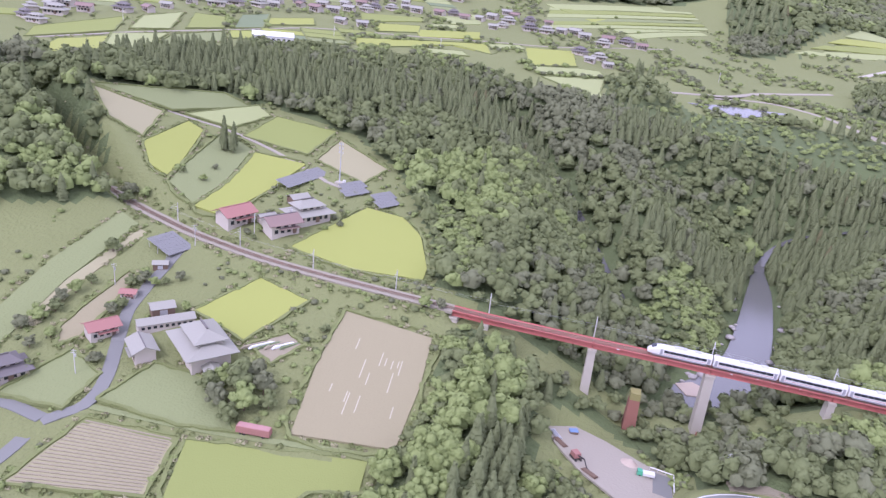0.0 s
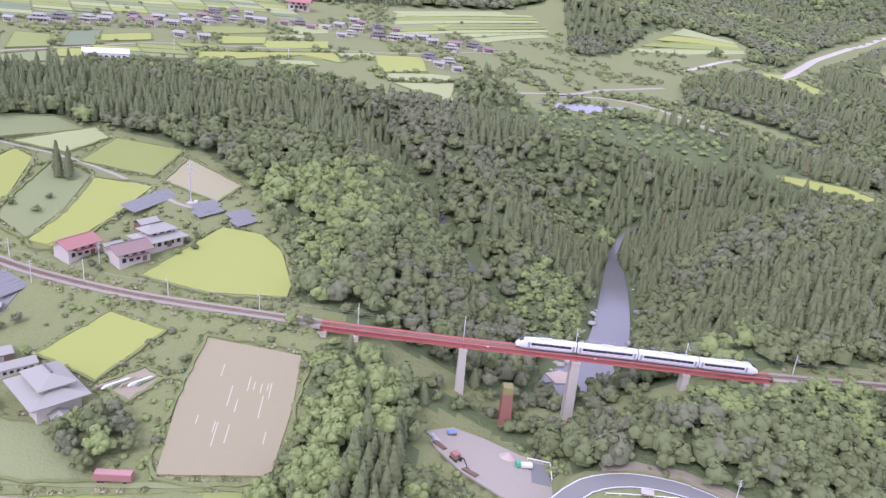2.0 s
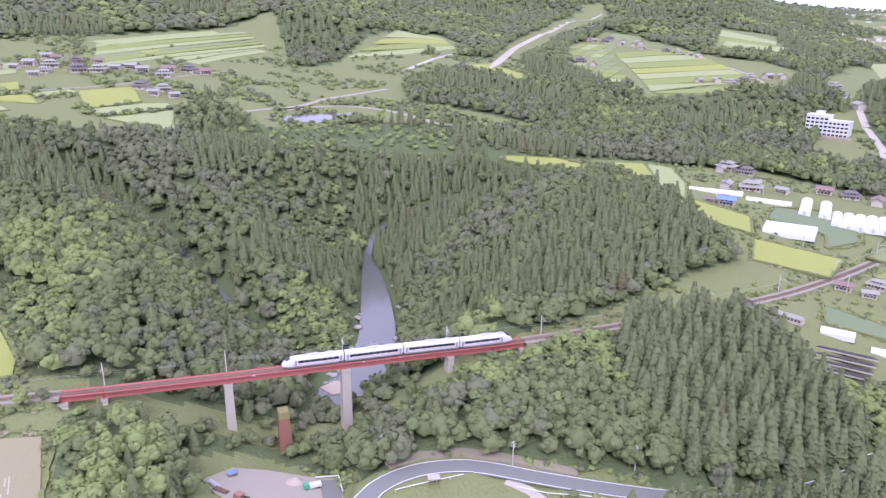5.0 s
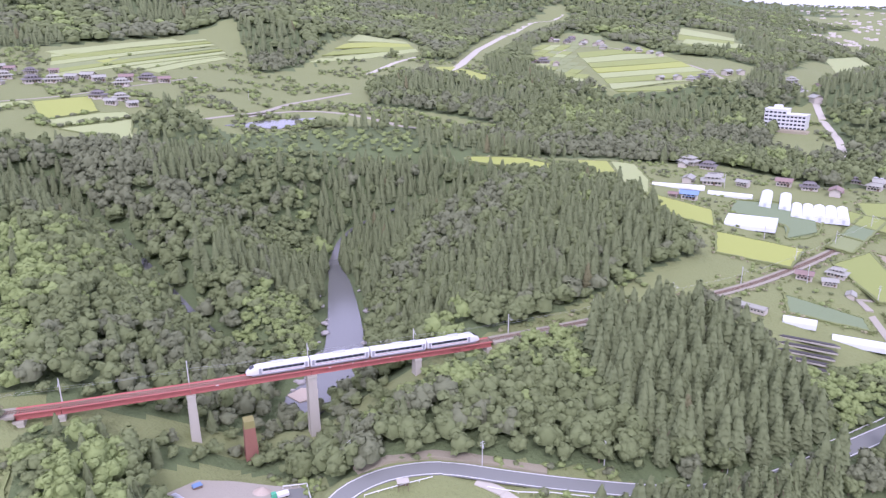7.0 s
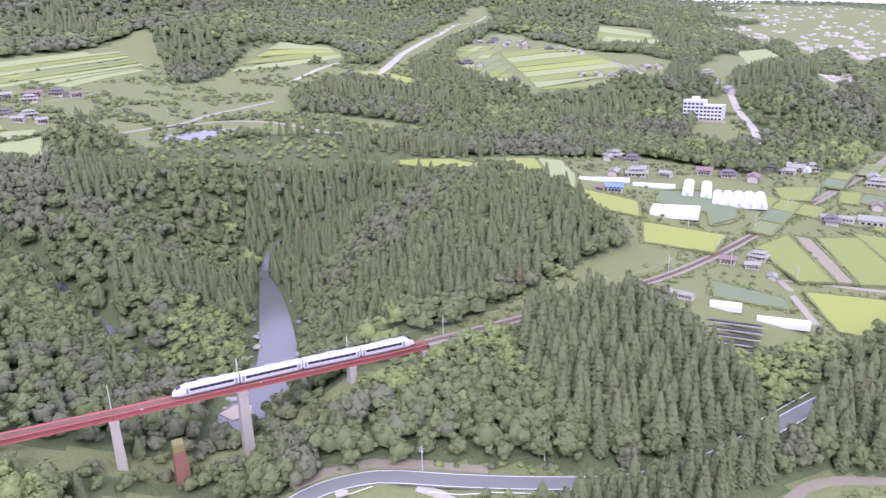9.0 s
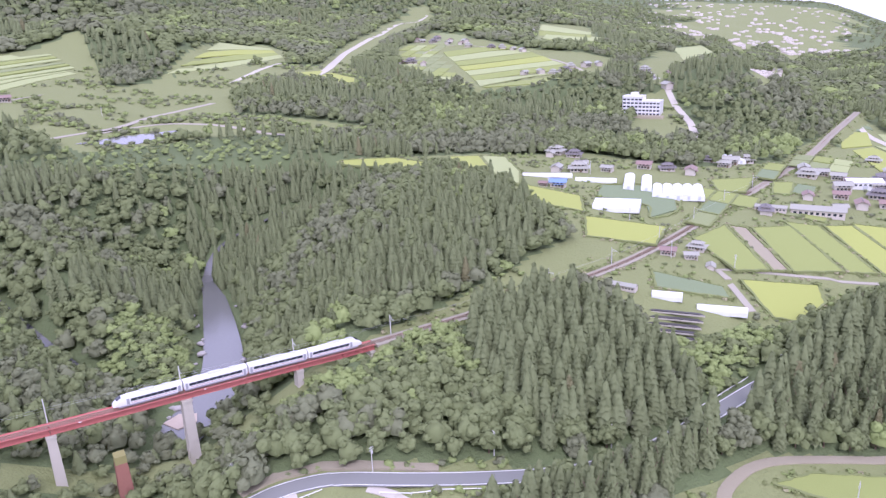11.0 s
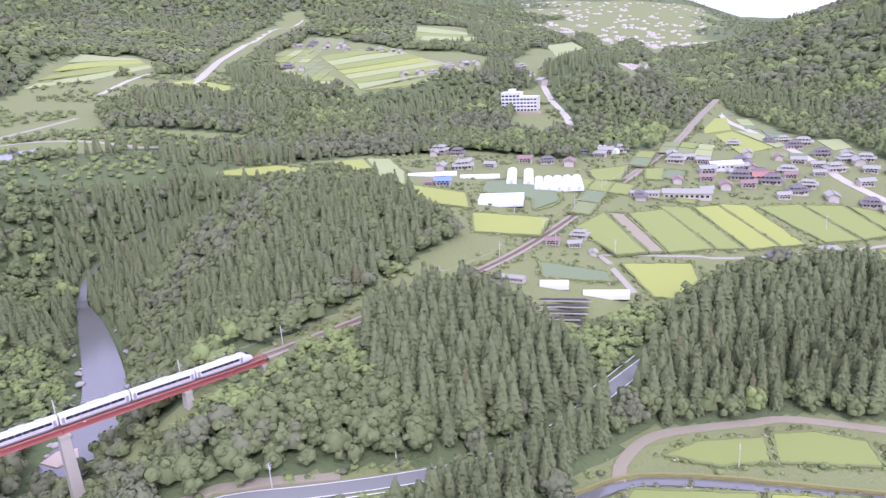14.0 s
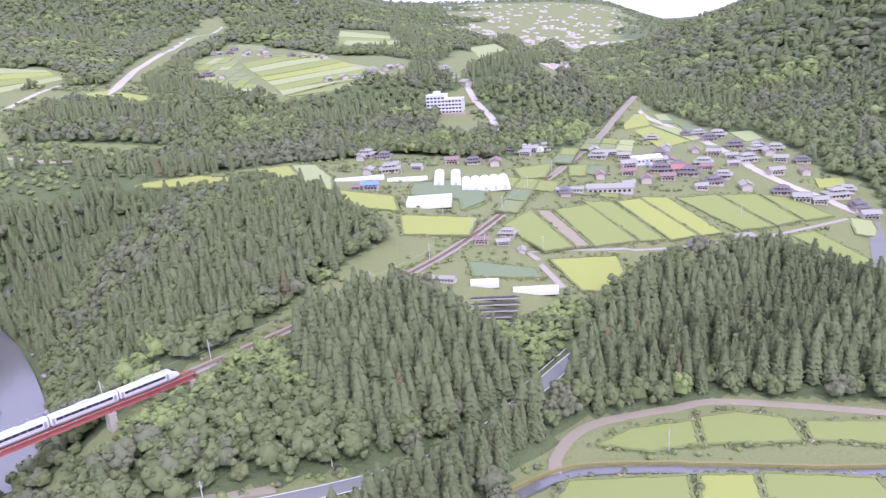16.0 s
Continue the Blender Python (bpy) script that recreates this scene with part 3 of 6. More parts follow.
# houses of the village and the valley
VILLAGE_ROWS = [
    ((-443, 177), (-403, 218), 12),
    ((-400, 215), (-397, 272), 8),
    ((-394, 289), (-338, 397), 15),
    ((-325, 371), (-281, 476), 11),
    ((-269, 473), (-215, 484), 8),
    ((-193, 453), (-133, 485), 10),
    ((-202, 543), (-155, 516), 7),
    ((-129, 490), (-94, 463), 5),
    ((-100, 395), (-79, 377), 6),
    ((-87, 492), (-51, 504), 6),
    ((-294, 350), (-278, 359), 3),
    ((-422, 160), (-409, 198), 7),
    ((-360, 331), (-292, 505), 13),
    ((-207, 496), (-184, 494), 4),
]
FAR_ROWS = [
    ((512, 932), (568, 840), 9),
    ((562, 830), (604, 717), 8),
    ((391, 710), (433, 694), 5),
    ((494, 554), (555, 531), 7),
    ((565, 569), (617, 552), 5),
    ((560, 937), (573, 826), 6),
    ((685, 973), (778, 954), 8),
    ((999, 1208), (1369, 1531), 7),
    ((651, 537), (538, 355), 6),
    ((1092, 726), (1110, 653), 9),
    ((809, 360), (789, 296), 7),
    ((632, 504), (518, 339), 7),
    ((1148, 1661), (997, 1249), 7),
]
HAMLET_ROWS = [
    ((392, 88), (398, 63), 5),
    ((392, 50), (415, 11), 8),
    ((378, 29), (383, -6), 7),
    ((450, 56), (453, 0), 9),
    ((511, 85), (528, 54), 6),
    ((413, -40), (411, -84), 11),
    ((387, -14), (395, -31), 4),
    ((324, -54), (334, -86), 8),
    ((327, -91), (323, -117), 8),
    ((311, 50), (314, 32), 4),
    ((343, 29), (373, 18), 5),
    ((362, 132), (382, 123), 4),
    ((286, 223), (288, 179), 5),
    ((275, 163), (283, 143), 3),
    ((311, 130), (320, 108), 4),
    ((299, -42), (303, -51), 3),
    ((493, 19), (462, -32), 7),
    ((220, 27), (224, 0), 6),
    ((333, -78), (327, -109), 8),
]


def house_places(rows, seed, shake, apart):
    """Places along rows, shaken and never closer than a house."""
    r, out = random.Random(seed), []
    for a, b, n in rows:
        for i in range(n):
            t = (i + r.random()) / n
            p = (a[0] + (b[0] - a[0]) * t + r.uniform(-shake, shake), a[1] + (b[1] - a[1]) * t + r.uniform(-shake, shake))
            if all(math.dist(p, q) > apart for q in out):
                out.append(p)
    return out


VILLAGE, FAR = house_places(VILLAGE_ROWS, 1, 9, 12.5), house_places(FAR_ROWS, 2, 12, 14)
RIGHT = [(221, 126), (230, 128), (276, 196), (284, 201), (290, 188), (265, 150), (252, 156), (282, 143), (308, 138), (317, 127), (322, 112), (358, 118), (368, 122), (380, 121), (304, 40), (385, 77), (397, 76), (401, 41), (406, 36), (392, 14), (374, 18), (372, -5), (395, -21), (402, -3),
         (487, 33), (479, 13), (473, 2), (462, -11), (411, 13), (398, 25), (346, 47), (404, -50), (408, -58), (425, -61), (417, -76), (439, -61), (410, -84), (681, 263), (688, 246), (405, -38)]
RIGHT_2 = [(216, 20), (222, 12), (226, 4), (232, 18), (300, -45), (323, -57), (327, -66), (323, -74), (329, -84), (320, -90), (314, -97), (318, -106), (312, -114), (333, -73), (415, 48), (420, 20), (430, 5), (436, -20), (450, -32), (385, 30), (365, 40), (380, 50), (440, 60), (470, 90), (500, 60), (520, 80)]
HAMLET = [p for p in house_places(HAMLET_ROWS, 3, 4, 10.5) if all(math.dist(p, q) > 10.5 for q in RIGHT + RIGHT_2)]
# roads: name, line, width, surface, label
ROADS = [
    ("lane", [(-176, -125), (-173, -106), (-173, -92), (-167, -83), (-169, -72), (-177, -57), (-183, -45), (-186, -31), (-188, -17), (-190, -6)], 4.0, ASPHALT, "narrow asphalt lane to the farmhouse"),
    ("lane", [(-210, -93), (-189, -90), (-174, -91)], 4.0, ASPHALT, "side lane joining the farm lane"),
    ("footpath", [(-165, -83), (-137, -80), (-112, -76), (-84, -70)], 2.2, MEADOW, "grassy path between the fields"),
    ("farm_track", [(-259, 80), (-231, 90), (-200, 85), (-170, 72), (-150, 68)], 2.4, GRAVEL, "pale farm track between the terraces"),
    ("mountain_road", [(-14, -70), (-8, -58), (1, -48), (14, -44), (30, -45), (48, -53), (70, -62), (95, -70), (120, -72), (150, -68), (182, -63), (205, -62), (250, -70)], 6.5, ASPHALT, "curving asphalt road with white edge lines below the bridge"),
    ("side_road", [(38, -52), (44, -58), (50, -68)], 3.5, CONCRETE, "pale side road leaving the curve"),
    ("dirt_path", [(125, -98), (134, -92), (153, -90), (183, -102), (200, -113), (229, -152), (250, -185)], 4.0, EARTH, "bare earth path round the rice fields"),
    ("farm_road", [(214, -30), (224, -8), (228, 2), (270, -28), (340, -58), (400, -78)], 3, GRAVEL, "pale farm road along the rice strips"),
    ("village_road", [(-32, 344), (-19, 355), (14, 383), (44, 440), (76, 468), (107, 492)], 7, GRAVEL, "pale country road through the valley"),
    ("village_road", [(5, 363), (26, 390), (56, 406), (94, 383), (116, 352), (154, 332), (186, 328)], 6, GRAVEL, "pale road along the valley"),
    ("highway", [(225, 578), (282, 666), (379, 867), (467, 991), (615, 1204), (753, 1347)], 11, CONCRETE, "straight pale highway climbing the far valley"),
    ("side_road", [(148, 592), (189, 646), (229, 697)], 7, CONCRETE, "pale ramp to the highway"),
    ("side_road", [(425, 208), (450, 238), (469, 267), (490, 300), (517, 338)], 6, CONCRETE, "pale road round the white building"),
    ("village_road", [(-391, 136), (-366, 173), (-339, 210), (-316, 257), (-293, 308), (-244, 349), (-180, 391), (-118, 420), (-31, 534)], 4, GRAVEL, "pale village road between fields"),
    ("town_road", [(660, 238), (585, 172), (548, 125), (492, 58), (439, -3), (423, -35), (415, -65), (408, -85)], 6, CONCRETE, "pale road along the foot of the mountain"),
    ("town_road", [(405, -87), (381, -98), (348, -111)], 7, ASPHALT, "asphalt road through the hamlet"),
    ("village_road", [(430, 753), (538, 840), (592, 758), (584, 604), (555, 499)], 5, GRAVEL, "pale road above the broad far slope"),
]
YARD = [(-47, -24), (-38, -17), (-28, -20), (-16, -26), (-8, -28), (-7, -42), (-7, -54), (-22, -52), (-34, -43), (-42, -33)]
POND = [(-14, 330), (4, 344), (14, 352), (40, 366), (62, 378), (40, 348), (25, 328), (6, 326)]
CLEAR = [
    [(-360, -150), (-88, -130), (-80, -66), (-84, -20), (-78, -4), (-78, 6), (-97, 12), (-110, 45), (-128, 75), (-148, 104), (-182, 128), (-235, 133), (-294, 68), (-268, 45), (-242, 24), (-232, 8), (-240, -5), (-330, -60)],
    [(-440, 100), (-335, 108), (-318, 150), (-280, 205), (-235, 240), (-205, 256), (-165, 276), (-124, 276), (-98, 272), (-72, 286), (-76, 340), (-20, 420), (30, 560), (20, 830), (-200, 680), (-600, 460)],
    [(148, 250), (180, 212), (198, 170), (192, 100), (184, 52), (150, 40), (104, 24), (64, 16), (64, 4), (104, 10), (150, 12), (164, 8), (160, -34), (205, -38), (222, -48), (270, -42), (300, -52), (330, -70), (325, -125), (360, -135), (440, -80), (480, 0), (520, 90), (480, 150), (400, 110), (330, 130), (310, 190), (262, 215), (240, 232)],
    [(104, -92), (132, -88), (154, -86), (204, -110), (256, -175), (256, -230), (90, -230), (98, -110)],
    [(-52, -20), (-38, -12), (-26, -12), (-14, -20), (-3, -26), (-2, -50), (-8, -62), (-30, -62), (-46, -46)],
    [(-2, -42), (14, -38), (32, -39), (60, -50), (80, -58), (84, -70), (50, -78), (20, -78), (-16, -76), (-10, -54)],
    [(-36, 520), (29, 606), (90, 650), (224, 697), (315, 657), (249, 500), (241, 548), (217, 597), (129, 517), (114, 419), (159, 398), (216, 357), (193, 333), (98, 345), (-9, 305), (-40, 349)],
    [(225, 578), (391, 924), (673, 1332), (856, 1530), (686, 1193), (471, 930), (289, 636), (229, 553)],
    [(457, 854), (596, 1014), (622, 760), (674, 604), (591, 521), (434, 432), (361, 443), (387, 603), (371, 665)],
    [(-175, 627), (-19, 780), (8, 682), (-68, 541), (-42, 523), (-60, 448), (-153, 490)],
    [(83, 648), (181, 846), (262, 869), (276, 799), (241, 705)],
    [(386, 240), (487, 351), (517, 334), (475, 277), (426, 207), (391, 209)],
    [(658, 545), (869, 728), (1080, 828), (880, 649), (690, 514), (515, 339), (520, 362)],
    [(569, 286), (1355, 894), (1007, 577), (571, 263)],
    [(556, 180), (673, 246), (643, 203), (558, 99), (527, 23), (464, -35), (455, -74), (396, -95), (408, -35), (444, 36), (448, 97)],
    [(950, 1184), (992, 1057), (767, 762), (646, 764)],
    [(-185, 686), (-56, 796), (9, 658), (-36, 516), (-78, 508)],
]


# small patchwork fields on the open slopes, clear of houses and roads
pr = random.Random(3)
homes = VILLAGE + RIGHT + RIGHT_2 + HAMLET
taken_pts = [p for f in FIELDS for p in f[1]] + [p for r in ROADS for p in r[1]]


def patchwork(zone, ox, oy, turn, nu, nv, du, dv, mats):
    c, s_ = math.cos(radians(turn)), math.sin(radians(turn))
    for i in range(nu):
        for j in range(nv):
            u0, v0, u1, v1 = i * du, j * dv, (i + 1) * du - 1.6, (j + 1) * dv - 1.2
            poly = [(ox + u * c - v * s_, oy + u * s_ + v * c) for u, v in ((u0, v0), (u1, v0), (u1, v1), (u0, v1))]
            mid = (sum(p[0] for p in poly) / 4, sum(p[1] for p in poly) / 4)
            probe = np.array(poly + [mid])
            if not inside(probe[:, 0], probe[:, 1], zone).all() or any(math.dist(mid, h) < du * 0.5 + 6 for h in homes):
                continue
            if any(inside(np.array([mid[0], *(p[0] for p in poly)]), np.array([mid[1], *(p[1] for p in poly)]), f[1]).any() for f in FIELDS) or any(math.dist(mid, q) < du * 0.45 for q in taken_pts):
                continue
            m = pr.choice(mats)
            FIELDS.append(("rice_field" if m is not CROP else "crop_field", poly, m, {RICE: "yellow patch of ripening rice", RICE_PALE: "pale green patch of rice", RICE_GREEN: "green patch of rice", MEADOW: "mown green grass patch", CROP: "dark green vegetable patch", STRAW: "dry harvested patch"}[m] + " among houses"))


PATCHES = (RICE_PALE, RICE_GREEN, RICE_GREEN, RICE_PALE, MEADOW, RICE, CROP)
patchwork(CLEAR[1], -470, 120, 35, 14, 22, 30, 15, PATCHES)
patchwork(CLEAR[2], 330, -130, 30, 10, 18, 22, 12, (RICE_GREEN, RICE_PALE, MEADOW, MEADOW, CROP))
patchwork(CLEAR[8], 380, 430, 50, 14, 14, 30, 16, (RICE_PALE, RICE_GREEN, MEADOW))
patchwork(CLEAR[14], 400, -120, 40, 22, 12, 20, 12, (RICE_PALE, MEADOW, CROP))


def plane_of(poly, lift=0.0):
    """The plane that suits the ground along an outline."""
    p = np.array(poly, float)
    z = land(p[:, 0], p[:, 1])
    k, *_ = np.linalg.lstsq(np.c_[p, np.ones(len(p))], z, rcond=None)
    return lambda x, y: k[0] * x + k[1] * y + k[2] + lift


road_lines = [(n, smooth_line(pts, 4.0 if max(abs(np.array(pts).ravel())) < 300 else 12.0), w, m, lab) for n, pts, w, m, lab in ROADS]
road_heights = []
for n, line, w, m, lab in road_lines:
    z = land(line[:, 0], line[:, 1])
    for _ in range(6):
        z[1:-1] = (z[:-2] + z[1:-1] + z[2:]) / 3
    road_heights.append(np.c_[line, z])
BRIDGE_A, BRIDGE_B = -86.0, 66.0


def ground_height(x, y):
    """The finished ground: land with fields, roads, track bed and yard laid into it."""
    z = land(x, y)
    rough = 0.35 * wobble(x, y, 0.25, 5) + 0.5 * wobble(x, y, 0.09, 8)
    z = z + rough
    taken = np.zeros(x.shape, bool)
    for (n, poly, m, lab), plane in zip(FIELDS, planes):
        p = np.array(poly)
        box = (x > p[:, 0].min() - 9) & (x < p[:, 0].max() + 9) & (y > p[:, 1].min() - 9) & (y < p[:, 1].max() + 9)
        if box.any():
            c = p.mean(0)
            grown = [tuple(c + (q - c) * (1 + 2.2 / max(4.0, np.linalg.norm(q - c)))) for q in p]
            hit = inside(x[box], y[box], grown)
            zz = z[box]
            skirt = [tuple(c + (q - c) * (1 + 8.0 / max(6.0, np.linalg.norm(q - c)))) for q in p]
            soft = inside(x[box], y[box], skirt) & ~hit & ~taken[box]
            zz[soft] = 0.55 * (plane(x[box][soft], y[box][soft]) - 0.35) + 0.45 * zz[soft]
            zz[hit] = plane(x[box][hit], y[box][hit]) - 0.35
            tk = taken[box]
            tk[hit] = True
            taken[box] = tk
            z[box] = zz
    for (n, line, w, m, lab), lz in zip(road_lines, road_heights):
        p = lz[:, :2]
        box = (x > p[:, 0].min() - 12) & (x < p[:, 0].max() + 12) & (y > p[:, 1].min() - 12) & (y < p[:, 1].max() + 12)
        if box.any():
            d, h = off_line(x[box], y[box], lz)
            k = np.clip((d - w / 2 - 1.2) / 5, 0, 1)
            z[box] = (h - 0.25) * (1 - k) + z[box] * k
    hit = inside(x, y, [(-25 + (a + 25) * 1.12, -36 + (b + 36) * 1.12) for a, b in YARD])
    z[hit] = yard_plane(x[hit], y[hit]) - 0.6
    d, h = off_line(x, y, rail_line)
    on_bridge = (x > BRIDGE_A - 1) & (x < BRIDGE_B + 1)
    k = np.clip((d - 3.2) / 7, 0, 1)
    z = np.where(on_bridge, np.minimum(z, h - 4.5 + np.maximum(0, d - 4) * 0.8), (h - 0.75) * (1 - k) + z * k)
    return z


planes = [plane_of(poly) for n, poly, m, lab in FIELDS]
yard_plane = plane_of(YARD)


def open_plain(x, y):
    """The far town's plain, and slopes that nobody sees behind it."""
    a, d = np.degrees(np.arctan2(x + 20, y + 218)), np.hypot(x + 20, y + 218)
    return (a > 43.5 + 1.6 * np.sin(d / 140) + 0.9 * np.sin(d / 57)) & (a < 55.5 + 0.8 * np.sin(d / 120)) & (d > 2000 + 260 * np.sin(a * 1.9)) & (d < 4300) | (a > 47.3) & (a < 51.5) & (d > 880) & (d < 1300)


def near_fields(x, y, room):
    """Within or close to a field."""
    hit = np.zeros(len(x), bool)
    for n, poly, m, lab in FIELDS:
        p = np.array(poly, float)
        c = p.mean(0)
        box = np.nonzero((np.abs(x - c[0]) < np.ptp(p[:, 0]) + room) & (np.abs(y - c[1]) < np.ptp(p[:, 1]) + room))[0]
        if len(box):
            hit[box] |= inside(x[box], y[box], [tuple(c + (q - c) * (1 + room / max(room, np.linalg.norm(q - c)))) for q in p])
    return hit


def axis(segments):
    out = [segments[0][0]]
    for a, b, step in segments:
        n = max(1, int(round((b - a) / step)))
        out += list(np.linspace(a, b, n + 1)[1:])
    return np.array(out)


ax = axis([(-4500, -1500, 300), (-1500, -600, 50), (-600, -340, 12), (-340, 430, 3), (430, 700, 8), (700, 1500, 22), (1500, 2600, 60), (2600, 4800, 250)])
ay = axis([(-2500, -400, 300), (-400, -200, 20), (-200, 260, 3), (260, 500, 6), (500, 1000, 16), (1000, 2000, 40), (2000, 2600, 60), (2600, 4800, 250)])
mx, my = np.meshgrid(ax, ay)
mz = ground_height(mx.ravel(), my.ravel())
nx, ny = len(ax), len(ay)
ids = np.arange(nx * ny).reshape(ny, nx)
quads = np.stack([ids[:-1, :-1], ids[:-1, 1:], ids[1:, 1:], ids[1:, :-1]], -1).reshape(-1, 4)
qx, qy = mx.ravel()[quads].mean(1), my.ravel()[quads].mean(1)
wooded = ~open_plain(qx, qy) & ~near_fields(qx, qy, 4.0) & (off_line(qx, qy, rail_line)[0] > 6)
for poly in CLEAR:
    wooded &= ~inside(qx, qy, poly)
ground = new("ground", big_mesh("ground", np.c_[mx.ravel(), my.ravel(), mz], np.vstack([quads[:, [0, 1, 2]], quads[:, [0, 2, 3]]]), [GROUND, FOREST_FLOOR], np.tile(wooded, 2), smooth=True))
tagged(ground, "rough green valley ground with grass and undergrowth", "ground", kind="structure")
height_grid = mz.reshape(ny, nx)


def ground_at(x, y):
    """Height of the built ground sheet, by its own grid."""
    x, y = np.asarray(x, float), np.asarray(y, float)
    i, j = np.clip(np.searchsorted(ax, x) - 1, 0, nx - 2), np.clip(np.searchsorted(ay, y) - 1, 0, ny - 2)
    u, v = (x - ax[i]) / (ax[i + 1] - ax[i]), (y - ay[j]) / (ay[j + 1] - ay[j])
    return (height_grid[j, i] * (1 - u) + height_grid[j, i + 1] * u) * (1 - v) + (height_grid[j + 1, i] * (1 - u) + height_grid[j + 1, i + 1] * u) * v


def ribbon(line, width, lift, depth=0.4, shift=0.0):
    """A strip with thickness along a line of x, y and z."""
    p = np.asarray(line, float)
    d = np.gradient(p[:, :2], axis=0)
    d /= np.linalg.norm(d, axis=1, keepdims=True)
    side = np.c_[-d[:, 1], d[:, 0]]
    g = Geo()
    rows = []
    for q, s, w in zip(p, side, np.broadcast_to(width, len(p))):
        a, b = q[:2] + s * (shift - w / 2), q[:2] + s * (shift + w / 2)
        rows += [(a[0], a[1], q[2] + lift - depth), (a[0], a[1], q[2] + lift), (b[0], b[1], q[2] + lift), (b[0], b[1], q[2] + lift - depth)]
    f = []
    for i in range(len(p) - 1):
        k = 4 * i
        f += [(k, k + 4, k + 5, k + 1), (k + 1, k + 5, k + 6, k + 2), (k + 2, k + 6, k + 7, k + 3), (k + 3, k + 7, k + 4, k)]
    f += [(0, 1, 2, 3), (4 * len(p) - 1, 4 * len(p) - 2, 4 * len(p) - 3, 4 * len(p) - 4)]
    return g.add(rows, f)


for (n, poly, m, lab), plane in zip(FIELDS, planes):
    ob = new(n, mesh_of(n, Geo().prism(poly, lambda x, y: plane(x, y) - 0.6, lambda x, y: plane(x, y) + (0.35 if m in (RICE, RICE_GREEN, RICE_PALE, CROP) else 0.0)), m))
    tagged(ob, lab, "field", kind="structure")
    if max(abs(q[0]) for q in poly) < 420 and max(q[1] for q in poly) < 420 and n not in ("pond", "dirt_track", "terraced_slope"):
        ring = smooth_line([*poly, poly[0]], 3.0) if len(poly) > 5 else np.vstack([np.linspace(a, b, 8)[:-1] for a, b in zip(np.array(poly, float), np.array(poly[1:] + poly[:1], float))] + [np.array([poly[0]], float)])
        out_ = ring - np.array(poly, float).mean(0)
        ring = ring + out_ / np.linalg.norm(out_, axis=1, keepdims=True) * (0.55 + 0.35 * np.sin(np.arange(len(ring)) * 1.9))[:, None]
        part("grass_bund", ribbon(np.c_[ring, plane(ring[:, 0], ring[:, 1])], 1.1 + 0.35 * np.sin(np.arange(len(ring)) * 2.7), 0.5, 1.1), BUND, ob, "rough grassy bank at the field's edge")
tagged(new("yard", mesh_of("yard", Geo().prism(YARD, lambda x, y: yard_plane(x, y) - 0.7, lambda x, y: yard_plane(x, y)), GRAVEL)), "gravel yard with stored material under the bridge", "yard", kind="structure")


for (n, line, w, m, lab), lz in zip(road_lines, road_heights):
    road = tagged(new(n, mesh_of(n, ribbon(lz, w, 0.0), m)), lab, "road", kind="structure")
    if n == "mountain_road":
        for s in (-1, 1):
            part("edge_line", ribbon(lz, 0.3, 0.03, 0.02, s * (w / 2 - 0.35)), WHITE, road, "white painted edge line")

# water
bed = np.c_[river_line[:, :2], WATER_Z + np.clip((river_line[:, 1] - 190) * 0.55, 0, 30)]
flow = np.interp(river_line[:, 1], [22, 32, 60, 120, 160, 190, 205], [12, 22, 18, 15, 11.5, 5, 2.5])
for _ in range(4):
    flow[1:-1] = (flow[:-2] + flow[1:-1] + flow[2:]) / 3
river_sheet = ribbon(bed, flow, 0, 0.5)
water = new("water", mesh_of("water", river_sheet, WATER))
tagged(water, "smooth grey river reflecting the overcast sky", "river", kind="structure")
tagged(new("water", mesh_of("water", ribbon(np.c_[creek_line[:-6, :2], -26.2 + np.clip((creek_line[:-6, 1] - 60) * 0.21, 0, 60)], 5, 0, 0.5), WATER)), "dark creek in the wooded side gorge", "creek", kind="structure")
sz = ground_height(stream_line[:, 0], stream_line[:, 1])
for _ in range(8):
    sz[1:-1] = (sz[:-2] + sz[1:-1] + sz[2:]) / 3
tagged(new("water", mesh_of("water", ribbon(np.c_[stream_line, sz + 0.45], 3.6, 0, 1.4), WATER)), "shallow stony stream between rice fields", "stream", kind="structure")
tagged(new("retaining_wall", mesh_of("retaining_wall", ribbon(np.c_[stream_line, sz + 1.5], 0.7, 0, 2.6, 2.6), MOSSY)), "dark stone retaining wall along the stream", "wall", kind="structure")
tagged(new("sandbar", mesh_of("sandbar", Geo().prism([(-6, 38), (0, 42), (6, 39), (5, 33), (-2, 31)], WATER_Z - 1, WATER_Z + 0.35), SAND)), "pale sandbar in the river below the bridge", "sandbar", kind="structure")


# ---------------------------------------------------------------- railway and bridge
fine_rail = smooth_line(RAILWAY, 1.5)


def rail_at(x):
    """Point and heading of the track at an x."""
    y, z = np.interp(x, fine_rail[:, 0], fine_rail[:, 1]), np.interp(x, fine_rail[:, 0], fine_rail[:, 2])
    y2 = np.interp(x + 2, fine_rail[:, 0], fine_rail[:, 1])
    return Vector((x, y, z)), math.atan2(y2 - y, 2)


